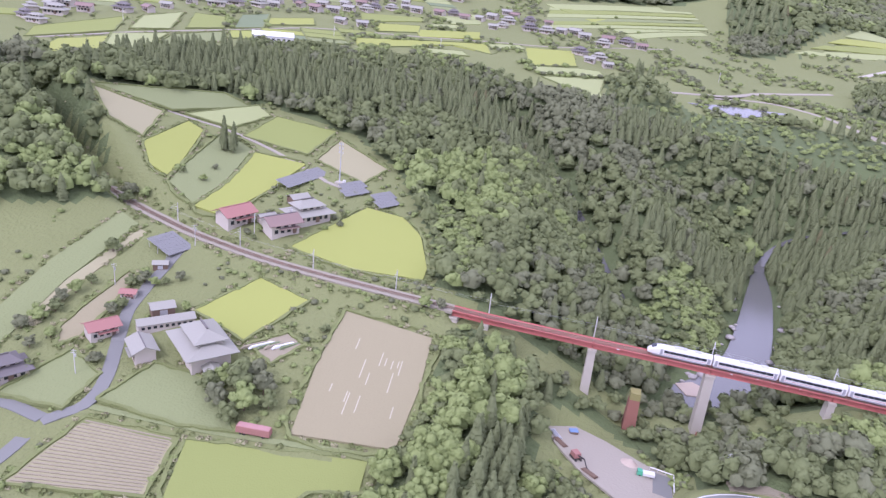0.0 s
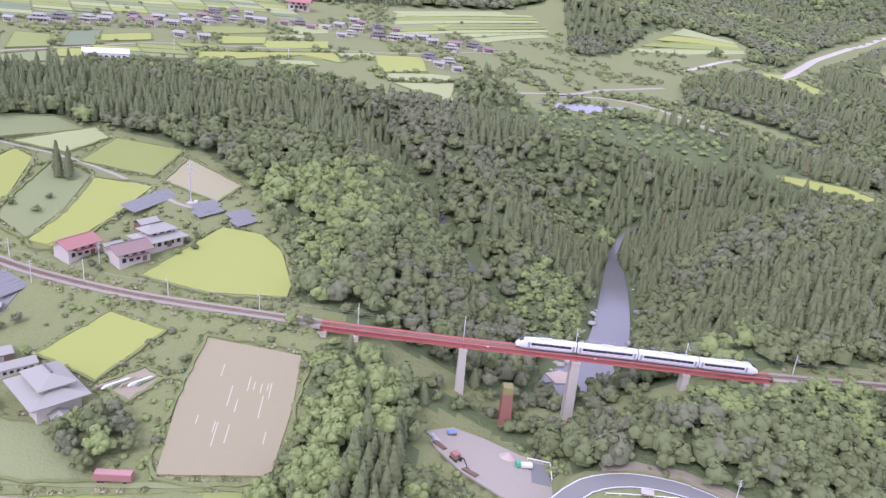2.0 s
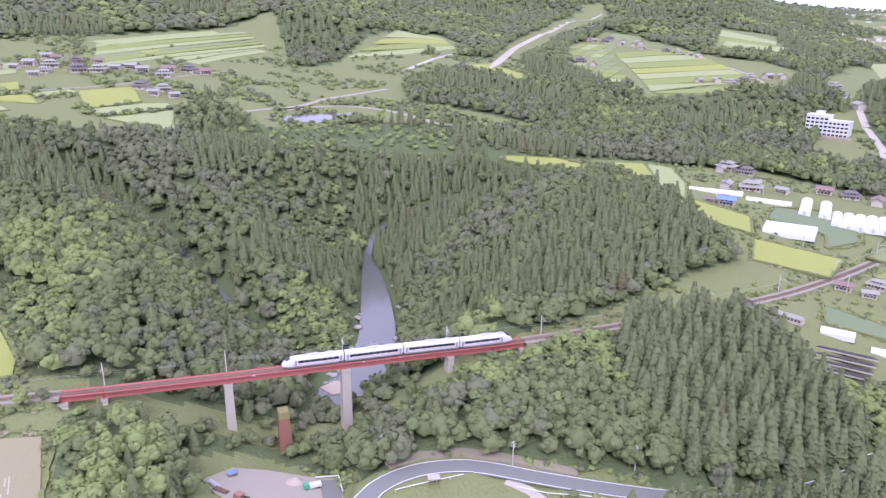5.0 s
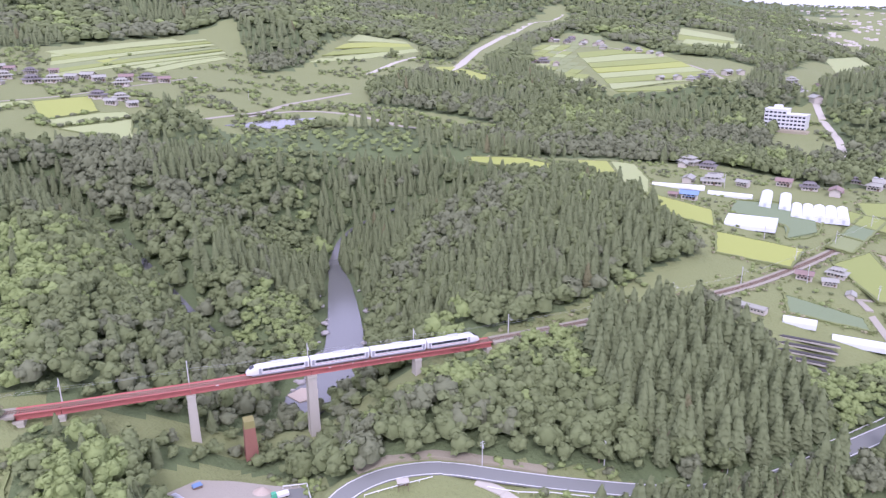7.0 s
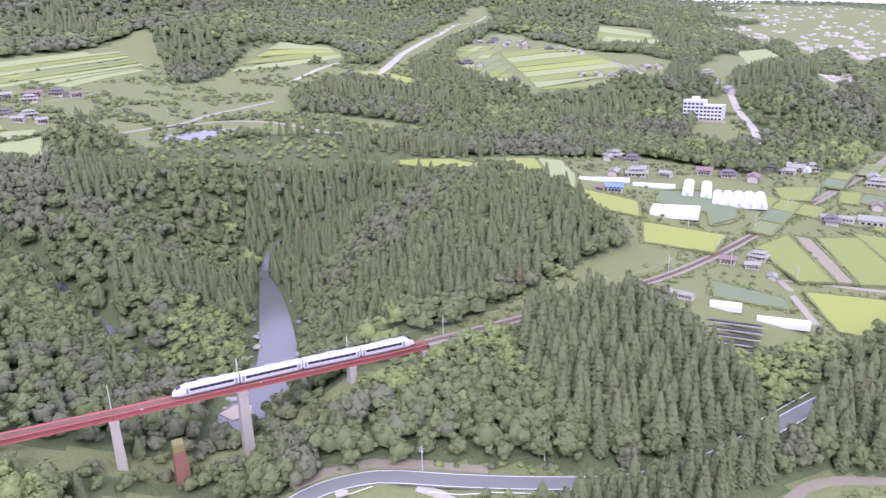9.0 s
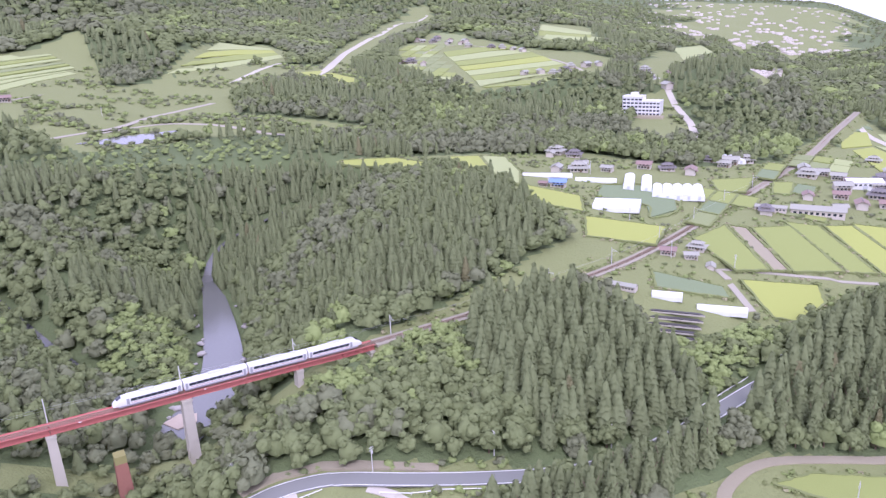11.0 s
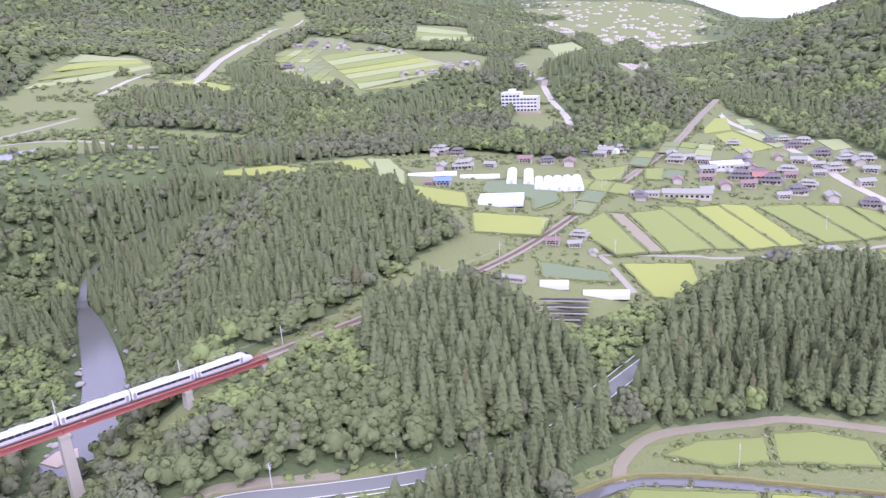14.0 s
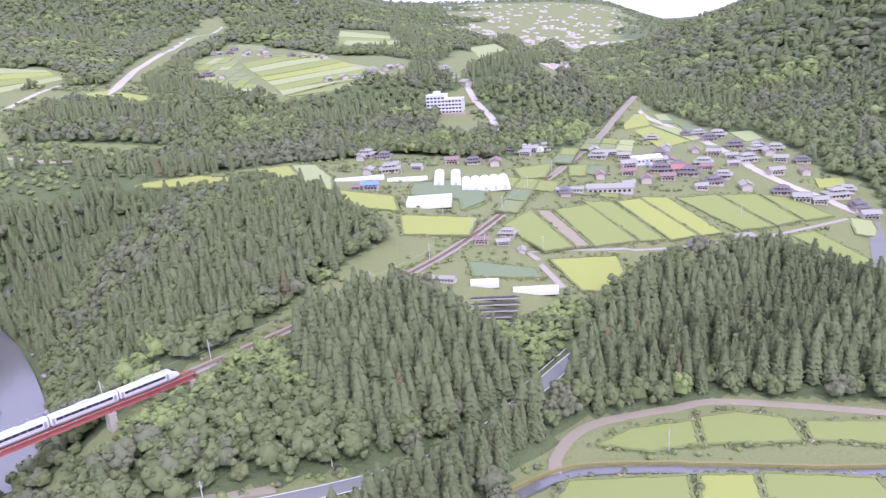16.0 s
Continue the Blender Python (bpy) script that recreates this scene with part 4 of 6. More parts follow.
track = thing("railway_track", pose(0, 0, 0), "single railway track on brown ballast", "railway", kind="structure")
west = fine_rail[fine_rail[:, 0] < BRIDGE_A + 0.5]
east = fine_rail[fine_rail[:, 0] > BRIDGE_B - 0.5]
for piece in (west, east):
    part("ballast", ribbon(piece, 5.8, -0.35, 0.9), BALLAST, track)
for s in (-0.53, 0.53):
    part("rail", ribbon(fine_rail, 0.09, 0.0, 0.16, s), RAIL, track, "worn steel rail")
sl = Geo()
x = -250.0
while x < 330:
    if not BRIDGE_A < x < BRIDGE_B:
        p, a = rail_at(x)
        sl.box((p.x, p.y, p.z - 0.25), (0.24, 2.3, 0.2), a)
    x += 0.75
tagged(part("sleepers", sl, SLEEPER, track), kind="stuff")

bridge = thing("railway_bridge", pose(0, 0, 0), "faded red steel girder railway bridge on concrete piers", "bridge")
SUPPORTS = [BRIDGE_A, -74.0, -38.0, 0.0, 37.5, 53.5, BRIDGE_B]
for a, b in zip(SUPPORTS[:-1], SUPPORTS[1:]):
    (p, h), (q, _) = rail_at(a + 0.15), rail_at(b - 0.15)
    h = math.atan2(q.y - p.y, q.x - p.x)
    mid, length = (p + q) / 2, (q - p).length
    dip = math.atan2(p.z - q.z, (q - p).xy.length)
    span = Geo()
    across = Vector((-math.sin(h), math.cos(h), 0))
    for s in (-1, 1):
        c = mid + across * (0.95 * s)
        span.box((c.x, c.y, c.z - 1.55), (length, 0.05, 1.9), h, ry=dip)
        for z, t in ((-0.58, 0.07), (-2.5, 0.08)):
            span.box((c.x, c.y, c.z + z), (length, 0.45, t), h, ry=dip)
        n = max(3, int(length / 1.5))
        for i in range(n + 1):
            r = p.lerp(q, i / n) + across * (0.95 * s)
            span.box((r.x, r.y, r.z - 1.55), (0.09, 0.38, 1.84), h)
    girder = part("girder_span", span, RED, bridge)
    brace = Geo()
    n = max(2, int(length / 3))
    for i in range(n):
        u, v = p.lerp(q, i / n), p.lerp(q, (i + 1) / n)
        for s in (-1, 1):
            brace.rod(u + across * 0.9 * s + Vector((0, 0, -2.4)), v - across * 0.9 * s + Vector((0, 0, -2.4)), 0.06, n=4)
    part("cross_bracing", brace, RED, girder)
    walkway = Geo()
    for s in (-1, 1):
        c = mid + across * (1.85 * s)
        walkway.box((c.x, c.y, c.z - 0.35), (length + 0.25, 0.75, 0.08), h, ry=dip)
        c = mid + across * (2.2 * s)
        walkway.box((c.x, c.y, c.z - 0.22), (length + 0.25, 0.07, 0.24), h, ry=dip)
    part("walkway", walkway, RED, girder, "red painted walkway along the track")
    deck = Geo()
    n = int(length / 0.62)
    for i in range(n):
        r = p.lerp(q, (i + 0.5) / n)
        deck.box((r.x, r.y, r.z - 0.3), (0.24, 2.4, 0.3), h)
    tagged(part("sleeper_deck", deck, SLEEPER, girder), kind="stuff")
    part("deck_plate", Geo().box((mid.x, mid.y, mid.z - 0.49), (length, 2.2, 0.04), h, ry=dip), RED, girder)
for k, x in enumerate((-30, 6, 10, 14, 18.5, 23, 27)):
    p, h = rail_at(x)
    part("inspection_board", Geo().box((p.x + 2.28 * math.sin(h), p.y - 2.28 * math.cos(h), p.z - 0.3), (0.9, 0.05, 0.35), h), WHITE, bridge, "small white board on the walkway")
for x, w in zip(SUPPORTS, (3.6, 1.6, 2.3, 2.6, 2.0, 1.5, 3.6)):
    p, h = rail_at(x)
    low = float(land(p.x, p.y)) - 3 if x not in (0.0,) else -29.5
    low = min(low, p.z - 5)
    top = p.z - 2.62
    g = Geo().box((p.x, p.y, (top - 0.8 + low) / 2), (w * 1.35, 4.6, top - 0.8 - low), h, 0.8)
    pier = part("pier", g, CONCRETE, bridge, "tall stained concrete pier")
    part("pier_cap", Geo().box((p.x, p.y, top - 0.4), (w * 1.25, 4.3, 0.8), h), CONCRETE, pier)
    part("bearing", Geo().box((p.x, p.y, top + 0.03), (0.7, 2.4, 0.06), h), RAIL, pier)
p, h = rail_at(0)
part("flood_gauge", Geo().box((p.x + 0.5, p.y - 2.6, -25.6), (0.5, 0.12, 2.4), h), RED, bridge, "red painted marker at the pier foot")

old = thing("old_pier", pose(-21.5, -3.5, -31, 0, 0, 4), "disused mossy stone pier of a former bridge", "pier")
part("shaft", Geo().box((0, 0, 8.6), (4.6, 5.6, 17.2), 0, 0.72), BRICK, old, "weathered red-brown masonry")
part("mossy_top", Geo().box((0, 0, 18.2), (3.4, 4.1, 2.4), 0, 0.95), MOSSY, old, "green moss on the broken top")
old2 = thing("old_pier", pose(52, -2, -14, 0, 0, 4), "disused mossy stone pier of a former bridge", "pier")
part("shaft", Geo().box((0, 0, 3.6), (3.4, 4.4, 7.2), 0, 0.75), BRICK, old2, "weathered red-brown masonry")


def catenary_pole(x, side=1, height=7.2):
    p, h = rail_at(x)
    n = Vector((-math.sin(h), math.cos(h), 0)) * side
    base = p + n * 3.1
    z0 = -2.6 if BRIDGE_A < x < BRIDGE_B else -1.2
    ob = thing("catenary_pole", Matrix.Translation((base.x, base.y, base.z + z0)) @ Matrix.Rotation(h, 4, "Z"), "grey concrete pole carrying the overhead railway wire", "pole", "poles along the railway")
    part("mast", Geo().rod((0, 0, 0), (0, 0, height - z0), 0.2, 0.14, 8), POLE, ob)
    part("bracket", Geo().rod((0, 0, 5.6 - z0), (0, -3.2 * side, 5.9 - z0), 0.05, n=5).rod((0, 0, 6.8 - z0), (0, -3.2 * side, 5.9 - z0), 0.035, n=5), STEEL, ob)
    part("insulator", Geo().rod((0, -0.5 * side, 5.75 - z0), (0, -0.9 * side, 5.78 - z0), 0.1, n=6), WHITE, ob)
    if BRIDGE_A < x < BRIDGE_B:
        part("mast_bracket", Geo().box((0, -0.5 * side, 0.4), (0.4, 1.4, 0.8)), RED, ob)
    return ob


POLES = [-205, -172, -140, -108, -74, -38, 0, 37.5, 75, 112, 150, 188, 226, 262, 300, 340]
for x in POLES:
    catenary_pole(x)
wire = Geo()
for a, b in zip(POLES[:-1], POLES[1:]):
    (p, _), (q, _) = rail_at(a), rail_at(b)
    last = None
    for i in range(5):
        r = p.lerp(q, i / 4) + Vector((0, 0, 5.9 - 0.5 * (1 - (i / 2 - 1) ** 2)))
        if last:
            wire.rod(last, r, 0.025, n=3)
        last = r
    wire.rod(p + Vector((0, 0, 5.0)), q + Vector((0, 0, 5.0)), 0.025, n=3)
tagged(new("overhead_wire", mesh_of("overhead_wire", wire, STEEL)), "thin overhead contact wire above the track", "wire")


# ---------------------------------------------------------------- the train
def train_car(x0, x1, nose=0, pantograph=False):
    """One car between two places on the track, with a sloped nose at -1 or +1 end."""
    (p, _), (q, _) = rail_at(x0), rail_at(x1)
    d = q - p
    m = Matrix.Translation((p + q) / 2) @ d.to_track_quat("X", "Z").to_matrix().to_4x4()
    ob = thing("train_car", m, "white express train car with dark window band", "train", "cars of the express train")
    L = d.length - 0.5
    sect = [(-1.38, 0.75), (-1.46, 1.3), (-1.46, 2.5), (-1.3, 3.2), (-0.85, 3.62), (0, 3.72), (0.85, 3.62), (1.3, 3.2), (1.46, 2.5), (1.46, 1.3), (1.38, 0.75)]
    stations = [(-L / 2, 1, 1), (L / 2, 1, 1)]
    if nose:
        k = [(L / 2 - 4.2, 1, 1), (L / 2 - 2.6, 0.97, 0.9), (L / 2 - 1.2, 0.9, 0.66), (L / 2 - 0.3, 0.76, 0.4), (L / 2, 0.6, 0.24)]
        stations = [(-L / 2, 1, 1)] + k if nose > 0 else [(-a, b, c) for a, b, c in reversed(k)] + [(L / 2, 1, 1)]
    g, rows = Geo(), []
    for x, sy, sz_ in stations:
        rows += [(x, y * sy, 0.75 + (z - 0.75) * sz_) for y, z in sect]
    n = len(sect)
    f = [(i * n + j, i * n + j + 1, (i + 1) * n + j + 1, (i + 1) * n + j) for i in range(len(stations) - 1) for j in range(n - 1)]
    f += [(i * n, (i + 1) * n, (i + 1) * n + n - 1, i * n + n - 1) for i in range(len(stations) - 1)]
    f += [tuple(range(n)), tuple(range(len(rows) - 1, len(rows) - n - 1, -1))]
    body = part("body", g.add(rows, f), WHITE, ob, smooth=False)
    lo, hi = -L / 2 + (5.0 if nose < 0 else 1.6), L / 2 - (5.0 if nose > 0 else 1.6)
    for s in (-1, 1):
        k = int((hi - lo) / 1.9)
        for i in range(k):
            c = lo + (hi - lo) * (i + 0.5) / k
            part("window", Geo().box((c, s * 1.462, 2.15), ((hi - lo) / k * 0.96, 0.02, 0.92)), GLASS, body)
        for c in (lo - 0.7, hi + 0.7):
            part("door", Geo().box((c, s * 1.465, 1.85), (0.85, 0.025, 1.85)), SILVER, body)
        part("stripe", Geo().box(((lo + hi) / 2, s * 1.464, 1.28), (hi - lo, 0.015, 0.1)), RED, body, "thin red stripe")
    part("skirt", Geo().box((0, 0, 0.5), (L - (3.0 if nose else 0.6), 2.5, 0.5)), SILVER, ob)
    for c in (-L / 2 + 3.4, L / 2 - 3.4):
        bogie = part("bogie", Geo().box((c, 0, 0.42), (3.2, 1.9, 0.35)), SILVER, ob)
        for a in (-1.05, 1.05):
            part("wheelset", Geo().rod((c + a, -0.7, 0.43), (c + a, 0.7, 0.43), 0.42, n=12), RAIL, bogie)
    part("roof_unit", Geo().box((0, 0, 3.82), (4.4, 1.7, 0.3), 0, 0.9), STEEL, ob, "grey roof-mounted cooling unit")
    part("roof_unit", Geo().box((L * 0.28, 0, 3.8), (2.4, 1.5, 0.26), 0, 0.9), STEEL, ob)
    if nose:
        part("windscreen", Geo().add([(nose * (L / 2 - 2.55), -1.05, 3.35), (nose * (L / 2 - 2.55), 1.05, 3.35), (nose * (L / 2 - 1.15), 0.95, 2.66), (nose * (L / 2 - 1.15), -0.95, 2.66),
                                      (nose * (L / 2 - 2.5), -1.05, 3.44), (nose * (L / 2 - 2.5), 1.05, 3.44), (nose * (L / 2 - 1.05), 0.95, 2.74), (nose * (L / 2 - 1.05), -0.95, 2.74)],
                                     [(0, 1, 2, 3), (4, 5, 6, 7), (0, 1, 5, 4), (1, 2, 6, 5), (2, 3, 7, 6), (3, 0, 4, 7)]), GLASS, body)
        for s in (-1, 1):
            part("headlight", Geo().box((nose * (L / 2 - 0.1), s * 0.55, 1.25), (0.14, 0.4, 0.22)), GLASS, body)
    if pantograph:
        part("pantograph", Geo().rod((-6, 0, 3.7), (-5, 0, 4.6), 0.04, n=4).rod((-5, 0, 4.6), (-6.1, 0, 5.2), 0.04, n=4).rod((-6.1, -0.8, 5.2), (-6.1, 0.8, 5.2), 0.05, n=4), STEEL, ob)
    return ob


TRAIN = -21.0
for i in range(4):
    train_car(TRAIN + 20.6 * i, TRAIN + 20.6 * (i + 1), {0: -1, 3: 1}.get(i, 0), i in (1, 2))


# ---------------------------------------------------------------- trees
def ico(level):
    bm = bmesh.new()
    bmesh.ops.create_icosphere(bm, subdivisions=level, radius=1)
    v = np.array([p.co[:] for p in bm.verts])
    f = np.array([[p.index for p in q.verts] for q in bm.faces])
    bm.free()
    return v, f


ICO1, ICO2 = ico(1), ico(2)


def leaf_sprays(r, centres, leaves, size, k):
    """Small triangles standing off lumps, one spray of leaves each."""
    V, Fs = [], []
    for i in range(leaves):
        c, s = centres[r.randint(len(centres))]
        n = r.normal(size=3)
        n[2] = abs(n[2]) * 1.1 - 0.15
        n /= np.linalg.norm(n)
        p = c + n * s * r.uniform(0.93, 1.16)
        t = np.cross(n, r.normal(size=3))
        t /= np.linalg.norm(t) + 1e-9
        u = np.cross(n, t) + n * r.uniform(-0.5, 0.5)
        e = size * r.uniform(0.5, 1.3) * 0.5
        V.append(np.array([p - t * e - u * e * 0.6, p + t * e - u * e * 0.6, p + u * e + n * e * 0.3]))
        Fs.append(np.array([[0, 1, 2]]) + k)
        k += 3
    return V, Fs


def lump(r, v0, f0, c, s, rough):
    """An uneven lump of leaves without its underside."""
    v = c + v0 * s * (1 + r.uniform(-rough, rough, len(v0)))[:, None]
    low = v0[f0].mean(1)[:, 2] > -0.55
    return v, f0[low]


def broad_crown(seed, blobs, level, leaves, size=0.16):
    """A lumpy crown of unit height, about 0.85 across: clumps with leaf sprays standing off them."""
    r = np.random.RandomState(seed)
    v0, f0 = ICO2 if level == 2 else ICO1
    V, Fs, k, centres = [], [], 0, []
    for b in range(blobs):
        if b == 0:
            c, s = np.array([0, 0, 0.52]), np.array([0.31, 0.31, 0.36]) if blobs > 1 else np.array([0.42, 0.42, 0.42])
        else:
            a, h = b * 2.4 + r.uniform(-0.5, 0.5), r.uniform(0.34, 0.88)
            w = 0.33 * math.sin(min(1, (1.08 - h) * 1.5) * 1.57) * r.uniform(0.75, 1.1)
            c = np.array([math.cos(a) * w, math.sin(a) * w, h])
            s = np.array([1, 1, 0.85]) * r.uniform(0.1, 0.19)
        v, f = lump(r, v0, f0, c, s, 0.16)
        V.append(v)
        Fs.append(f + k)
        k += len(v)
        centres.append((c, s))
    lv, lf = leaf_sprays(r, centres, leaves, size, k)
    return np.vstack(V + lv), np.vstack(Fs + lf)


def cedar_crown(seed, tiers, n, low=0.1, width=0.2, leaves=0):
    """A conifer of unit height: overlapping ragged skirts of boughs with a rounded, narrowing outline."""
    r = np.random.RandomState(seed)
    V, Fs, k, centres = [], [], 0, []
    for i in range(tiers):
        t = i / tiers
        z = low + (1 - low) * t
        rad = width * (1 - t) ** 0.72 * r.uniform(0.93, 1.06) * min(1.0, 0.8 + t)
        top = min(1.0, z + (1 - low) / tiers * r.uniform(2.4, 3.0))
        m = 2 * n
        a = np.arange(m) * math.pi / n + r.uniform(0, 3) + r.uniform(-0.15, 0.15, m)
        q = np.where(np.arange(m) % 2, r.uniform(0.76, 0.9, m), r.uniform(0.92, 1.14, m)) * rad
        zz = z + np.where(np.arange(m) % 2, 0.018, -0.018) + r.uniform(-0.016, 0.016, m)
        V += [np.c_[np.cos(a) * q, np.sin(a) * q, zz], np.array([[r.uniform(-0.012, 0.012), r.uniform(-0.012, 0.012), top]])]
        Fs.append(np.array([[k + j, k + (j + 1) % m, k + m] for j in range(m)]))
        k += m + 1
        centres.append((np.array([0, 0, z + 0.03]), np.array([rad, rad, 0.06]) * 0.9))
    lv, lf = leaf_sprays(r, centres, leaves, 0.06, k)
    return np.vstack(V + lv), np.vstack(Fs + lf)


def scatter(name, templates, at, high, wide, mats, which, label, category, tint=None):
    """One object of many plants: templates set at places with heights and widths."""
    r = np.random.RandomState(len(at))
    V, T, M, k = [], [], [], 0
    pick = r.randint(len(templates), size=len(at))
    turn = r.uniform(0, 6.283, len(at))
    for ti, (tv, tf) in enumerate(templates):
        sel = np.nonzero(pick == ti)[0]
        if not len(sel):
            continue
        c, s = np.cos(turn[sel])[:, None], np.sin(turn[sel])[:, None]
        x = (tv[:, 0] * c - tv[:, 1] * s) * wide[sel][:, None] + at[sel, 0][:, None]
        y = (tv[:, 0] * s + tv[:, 1] * c) * wide[sel][:, None] + at[sel, 1][:, None]
        z = tv[:, 2] * high[sel][:, None] + at[sel, 2][:, None]
        V.append(np.stack([x, y, z], -1).reshape(-1, 3))
        T.append((tf[None] + (k + np.arange(len(sel)) * len(tv))[:, None, None]).reshape(-1, 3))
        M.append(np.repeat(which[sel], len(tf)))
        k += len(sel) * len(tv)
    ob = new(name, big_mesh(name, np.vstack(V), np.vstack(T), mats, np.concatenate(M), smooth=True))
    return tagged(ob, label, category, kind="stuff")


LEAVES = [CEDAR, LEAF, LEAF_GREY, LEAF_LIGHT, BROWN_LEAF]
# woods of cedars: outlines on the plan
CEDARS = [
    [(45, 60), (60, 30), (100, 28), (150, 42), (182, 60), (188, 110), (150, 135), (110, 90), (70, 100)],
    [(92, 8), (150, 8), (160, -36), (150, -64), (118, -70), (92, -50)],
    [(60, -72), (120, -80), (150, -74), (130, -86), (100, -92), (60, -110)],
    [(185, -58), (230, -52), (320, -70), (320, -130), (260, -160), (205, -106), (160, -84), (156, -74)],
    [(-330, 120), (-280, 180), (-210, 200), (-150, 190), (-200, 150), (-290, 110)],
    [(50, 140), (110, 180), (120, 240), (60, 260), (30, 210)],
    [(-62, -45), (-50, -40), (-48, -70), (-60, -110), (-66, -100)],
    [(130, 480), (270, 420), (300, 450), (180, 540)],
    [(330, 330), (430, 330), (420, 400), (340, 390)],
    [(-60, 190), (0, 240), (20, 290), (-40, 280)],
]
SHRUBS = [
    [(12, 3), (60, 6), (100, 10), (94, -16), (60, -20), (30, -18), (16, -12)],
    [(100, 26), (150, 40), (186, 52), (180, 38), (104, 18)],
    [(-82, -4), (-70, -20), (-72, -60), (-84, -66), (-86, -20)],
    [(-30, 62), (-12, 112), (12, 118), (12, 66), (-8, 48)],
    [(162, -34), (205, -36), (214, -46), (180, -60), (160, -60)],
    [(-110, 45), (-96, 20), (-84, 14), (-90, 60), (-130, 90)],
    [(-60, 262), (0, 236), (110, 262), (130, 330), (60, 322), (-20, 320)],
]


def in_any(p, polys):
    hit = np.zeros(len(p), bool)
    for q in polys:
        hit |= inside(p[:, 0], p[:, 1], q)
    return hit


def rail_free(x):
    """The nearest bridge support."""
    return np.array([min(SUPPORTS, key=lambda q: abs(q - a)) for a in x])


def grow(x0, x1, y0, y1, step, seed):
    """Places for trees on a shaken grid, clear of fields, roads, track and water."""
    r = np.random.RandomState(seed)
    gx, gy = np.meshgrid(np.arange(x0, x1, step), np.arange(y0, y1, step))
    x, y = gx.ravel() + r.uniform(-0.45, 0.45, gx.size) * step, gy.ravel() + r.uniform(-0.45, 0.45, gx.size) * step
    ok = np.ones(len(x), bool)
    for poly in CLEAR:
        ok &= ~inside(x, y, poly)
    ok &= ~open_plain(x, y) & ~near_fields(x, y, 5.0)
    bearing = np.degrees(np.arctan2(x + 20, y + 218))
    ok &= (np.hypot(x, y) < 420) | (bearing > -52) & (bearing < 82)
    x, y = x[ok], y[ok]
    deep = (x > -70) & (x < 46) & (ground_at(x, y) < -15) & (off_line(x, y, rail_line)[0] > 2.2) & (np.abs(x - rail_free(x)) > 4)
    ok = ((off_line(x, y, rail_line)[0] > 6.5) | deep | ((off_line(x, y, rail_line)[0] > 4.0) & in_any(np.c_[x, y], SHRUBS))) & (off_line(x, y, river_line)[0] > np.interp(y, [60, 120, 160, 185], [13, 11.5, 8.5, 3.5])) & (off_line(x, y, creek_line)[0] > 3.5)
    ok |= (off_line(x, y, river_line)[0] > 5) & (y < 24) & ((off_line(x, y, rail_line)[0] > 6.5) | deep)
    for (n, line, w, m, lab), lz in zip(road_lines, road_heights):
        ok &= off_line(x, y, lz)[0] > w / 2 + 2.2
    ok &= np.hypot(x + 21.5, y + 5) > 5
    x, y = x[ok], y[ok]
    return np.c_[x, y, ground_at(x, y)]




rng = np.random.RandomState(11)
near = grow(-345, 345, -190, 262, 5.4, 1)
dense, low_growth = grow(-345, 345, -190, 262, 4.4, 12), grow(-115, 215, -70, 125, 3.1, 13)
low_growth = low_growth[in_any(low_growth, SHRUBS)]
near = near[~in_any(near, CEDARS) & ~in_any(near, SHRUBS[:6])]
dense = dense[in_any(dense, CEDARS) & ~in_any(dense, SHRUBS[:6])]
near = np.vstack([near, dense, low_growth])
mid = np.vstack([grow(-620, -345, -100, 700, 9, 2), grow(-345, 345, 262, 700, 8, 3), grow(345, 800, -260, 700, 9, 4)])
far = np.vstack([grow(-900, 800, 700, 1300, 13, 5), grow(-500, 1000, 1300, 2000, 21, 15), grow(800, 1700, -300, 1400, 16, 6), grow(800, 2300, 1400, 2400, 26, 7), grow(-300, 1700, 2000, 2700, 34, 8), grow(2300, 4300, 900, 3200, 60, 9)])
B_NEAR = [broad_crown(s, 6, 1, 120, 0.1) for s in range(7)]
B_MID = [broad_crown(20 + s, 4, 1, 40, 0.17) for s in range(6)]
B_FAR = [broad_crown(40 + s, 1, 1, 18, 0.28) for s in range(5)]
C_NEAR = [cedar_crown(60 + s, 9, 6, 0.08, 0.225, leaves=60) for s in range(6)]
C_MID = [cedar_crown(80 + s, 6, 5, leaves=12) for s in range(4)]


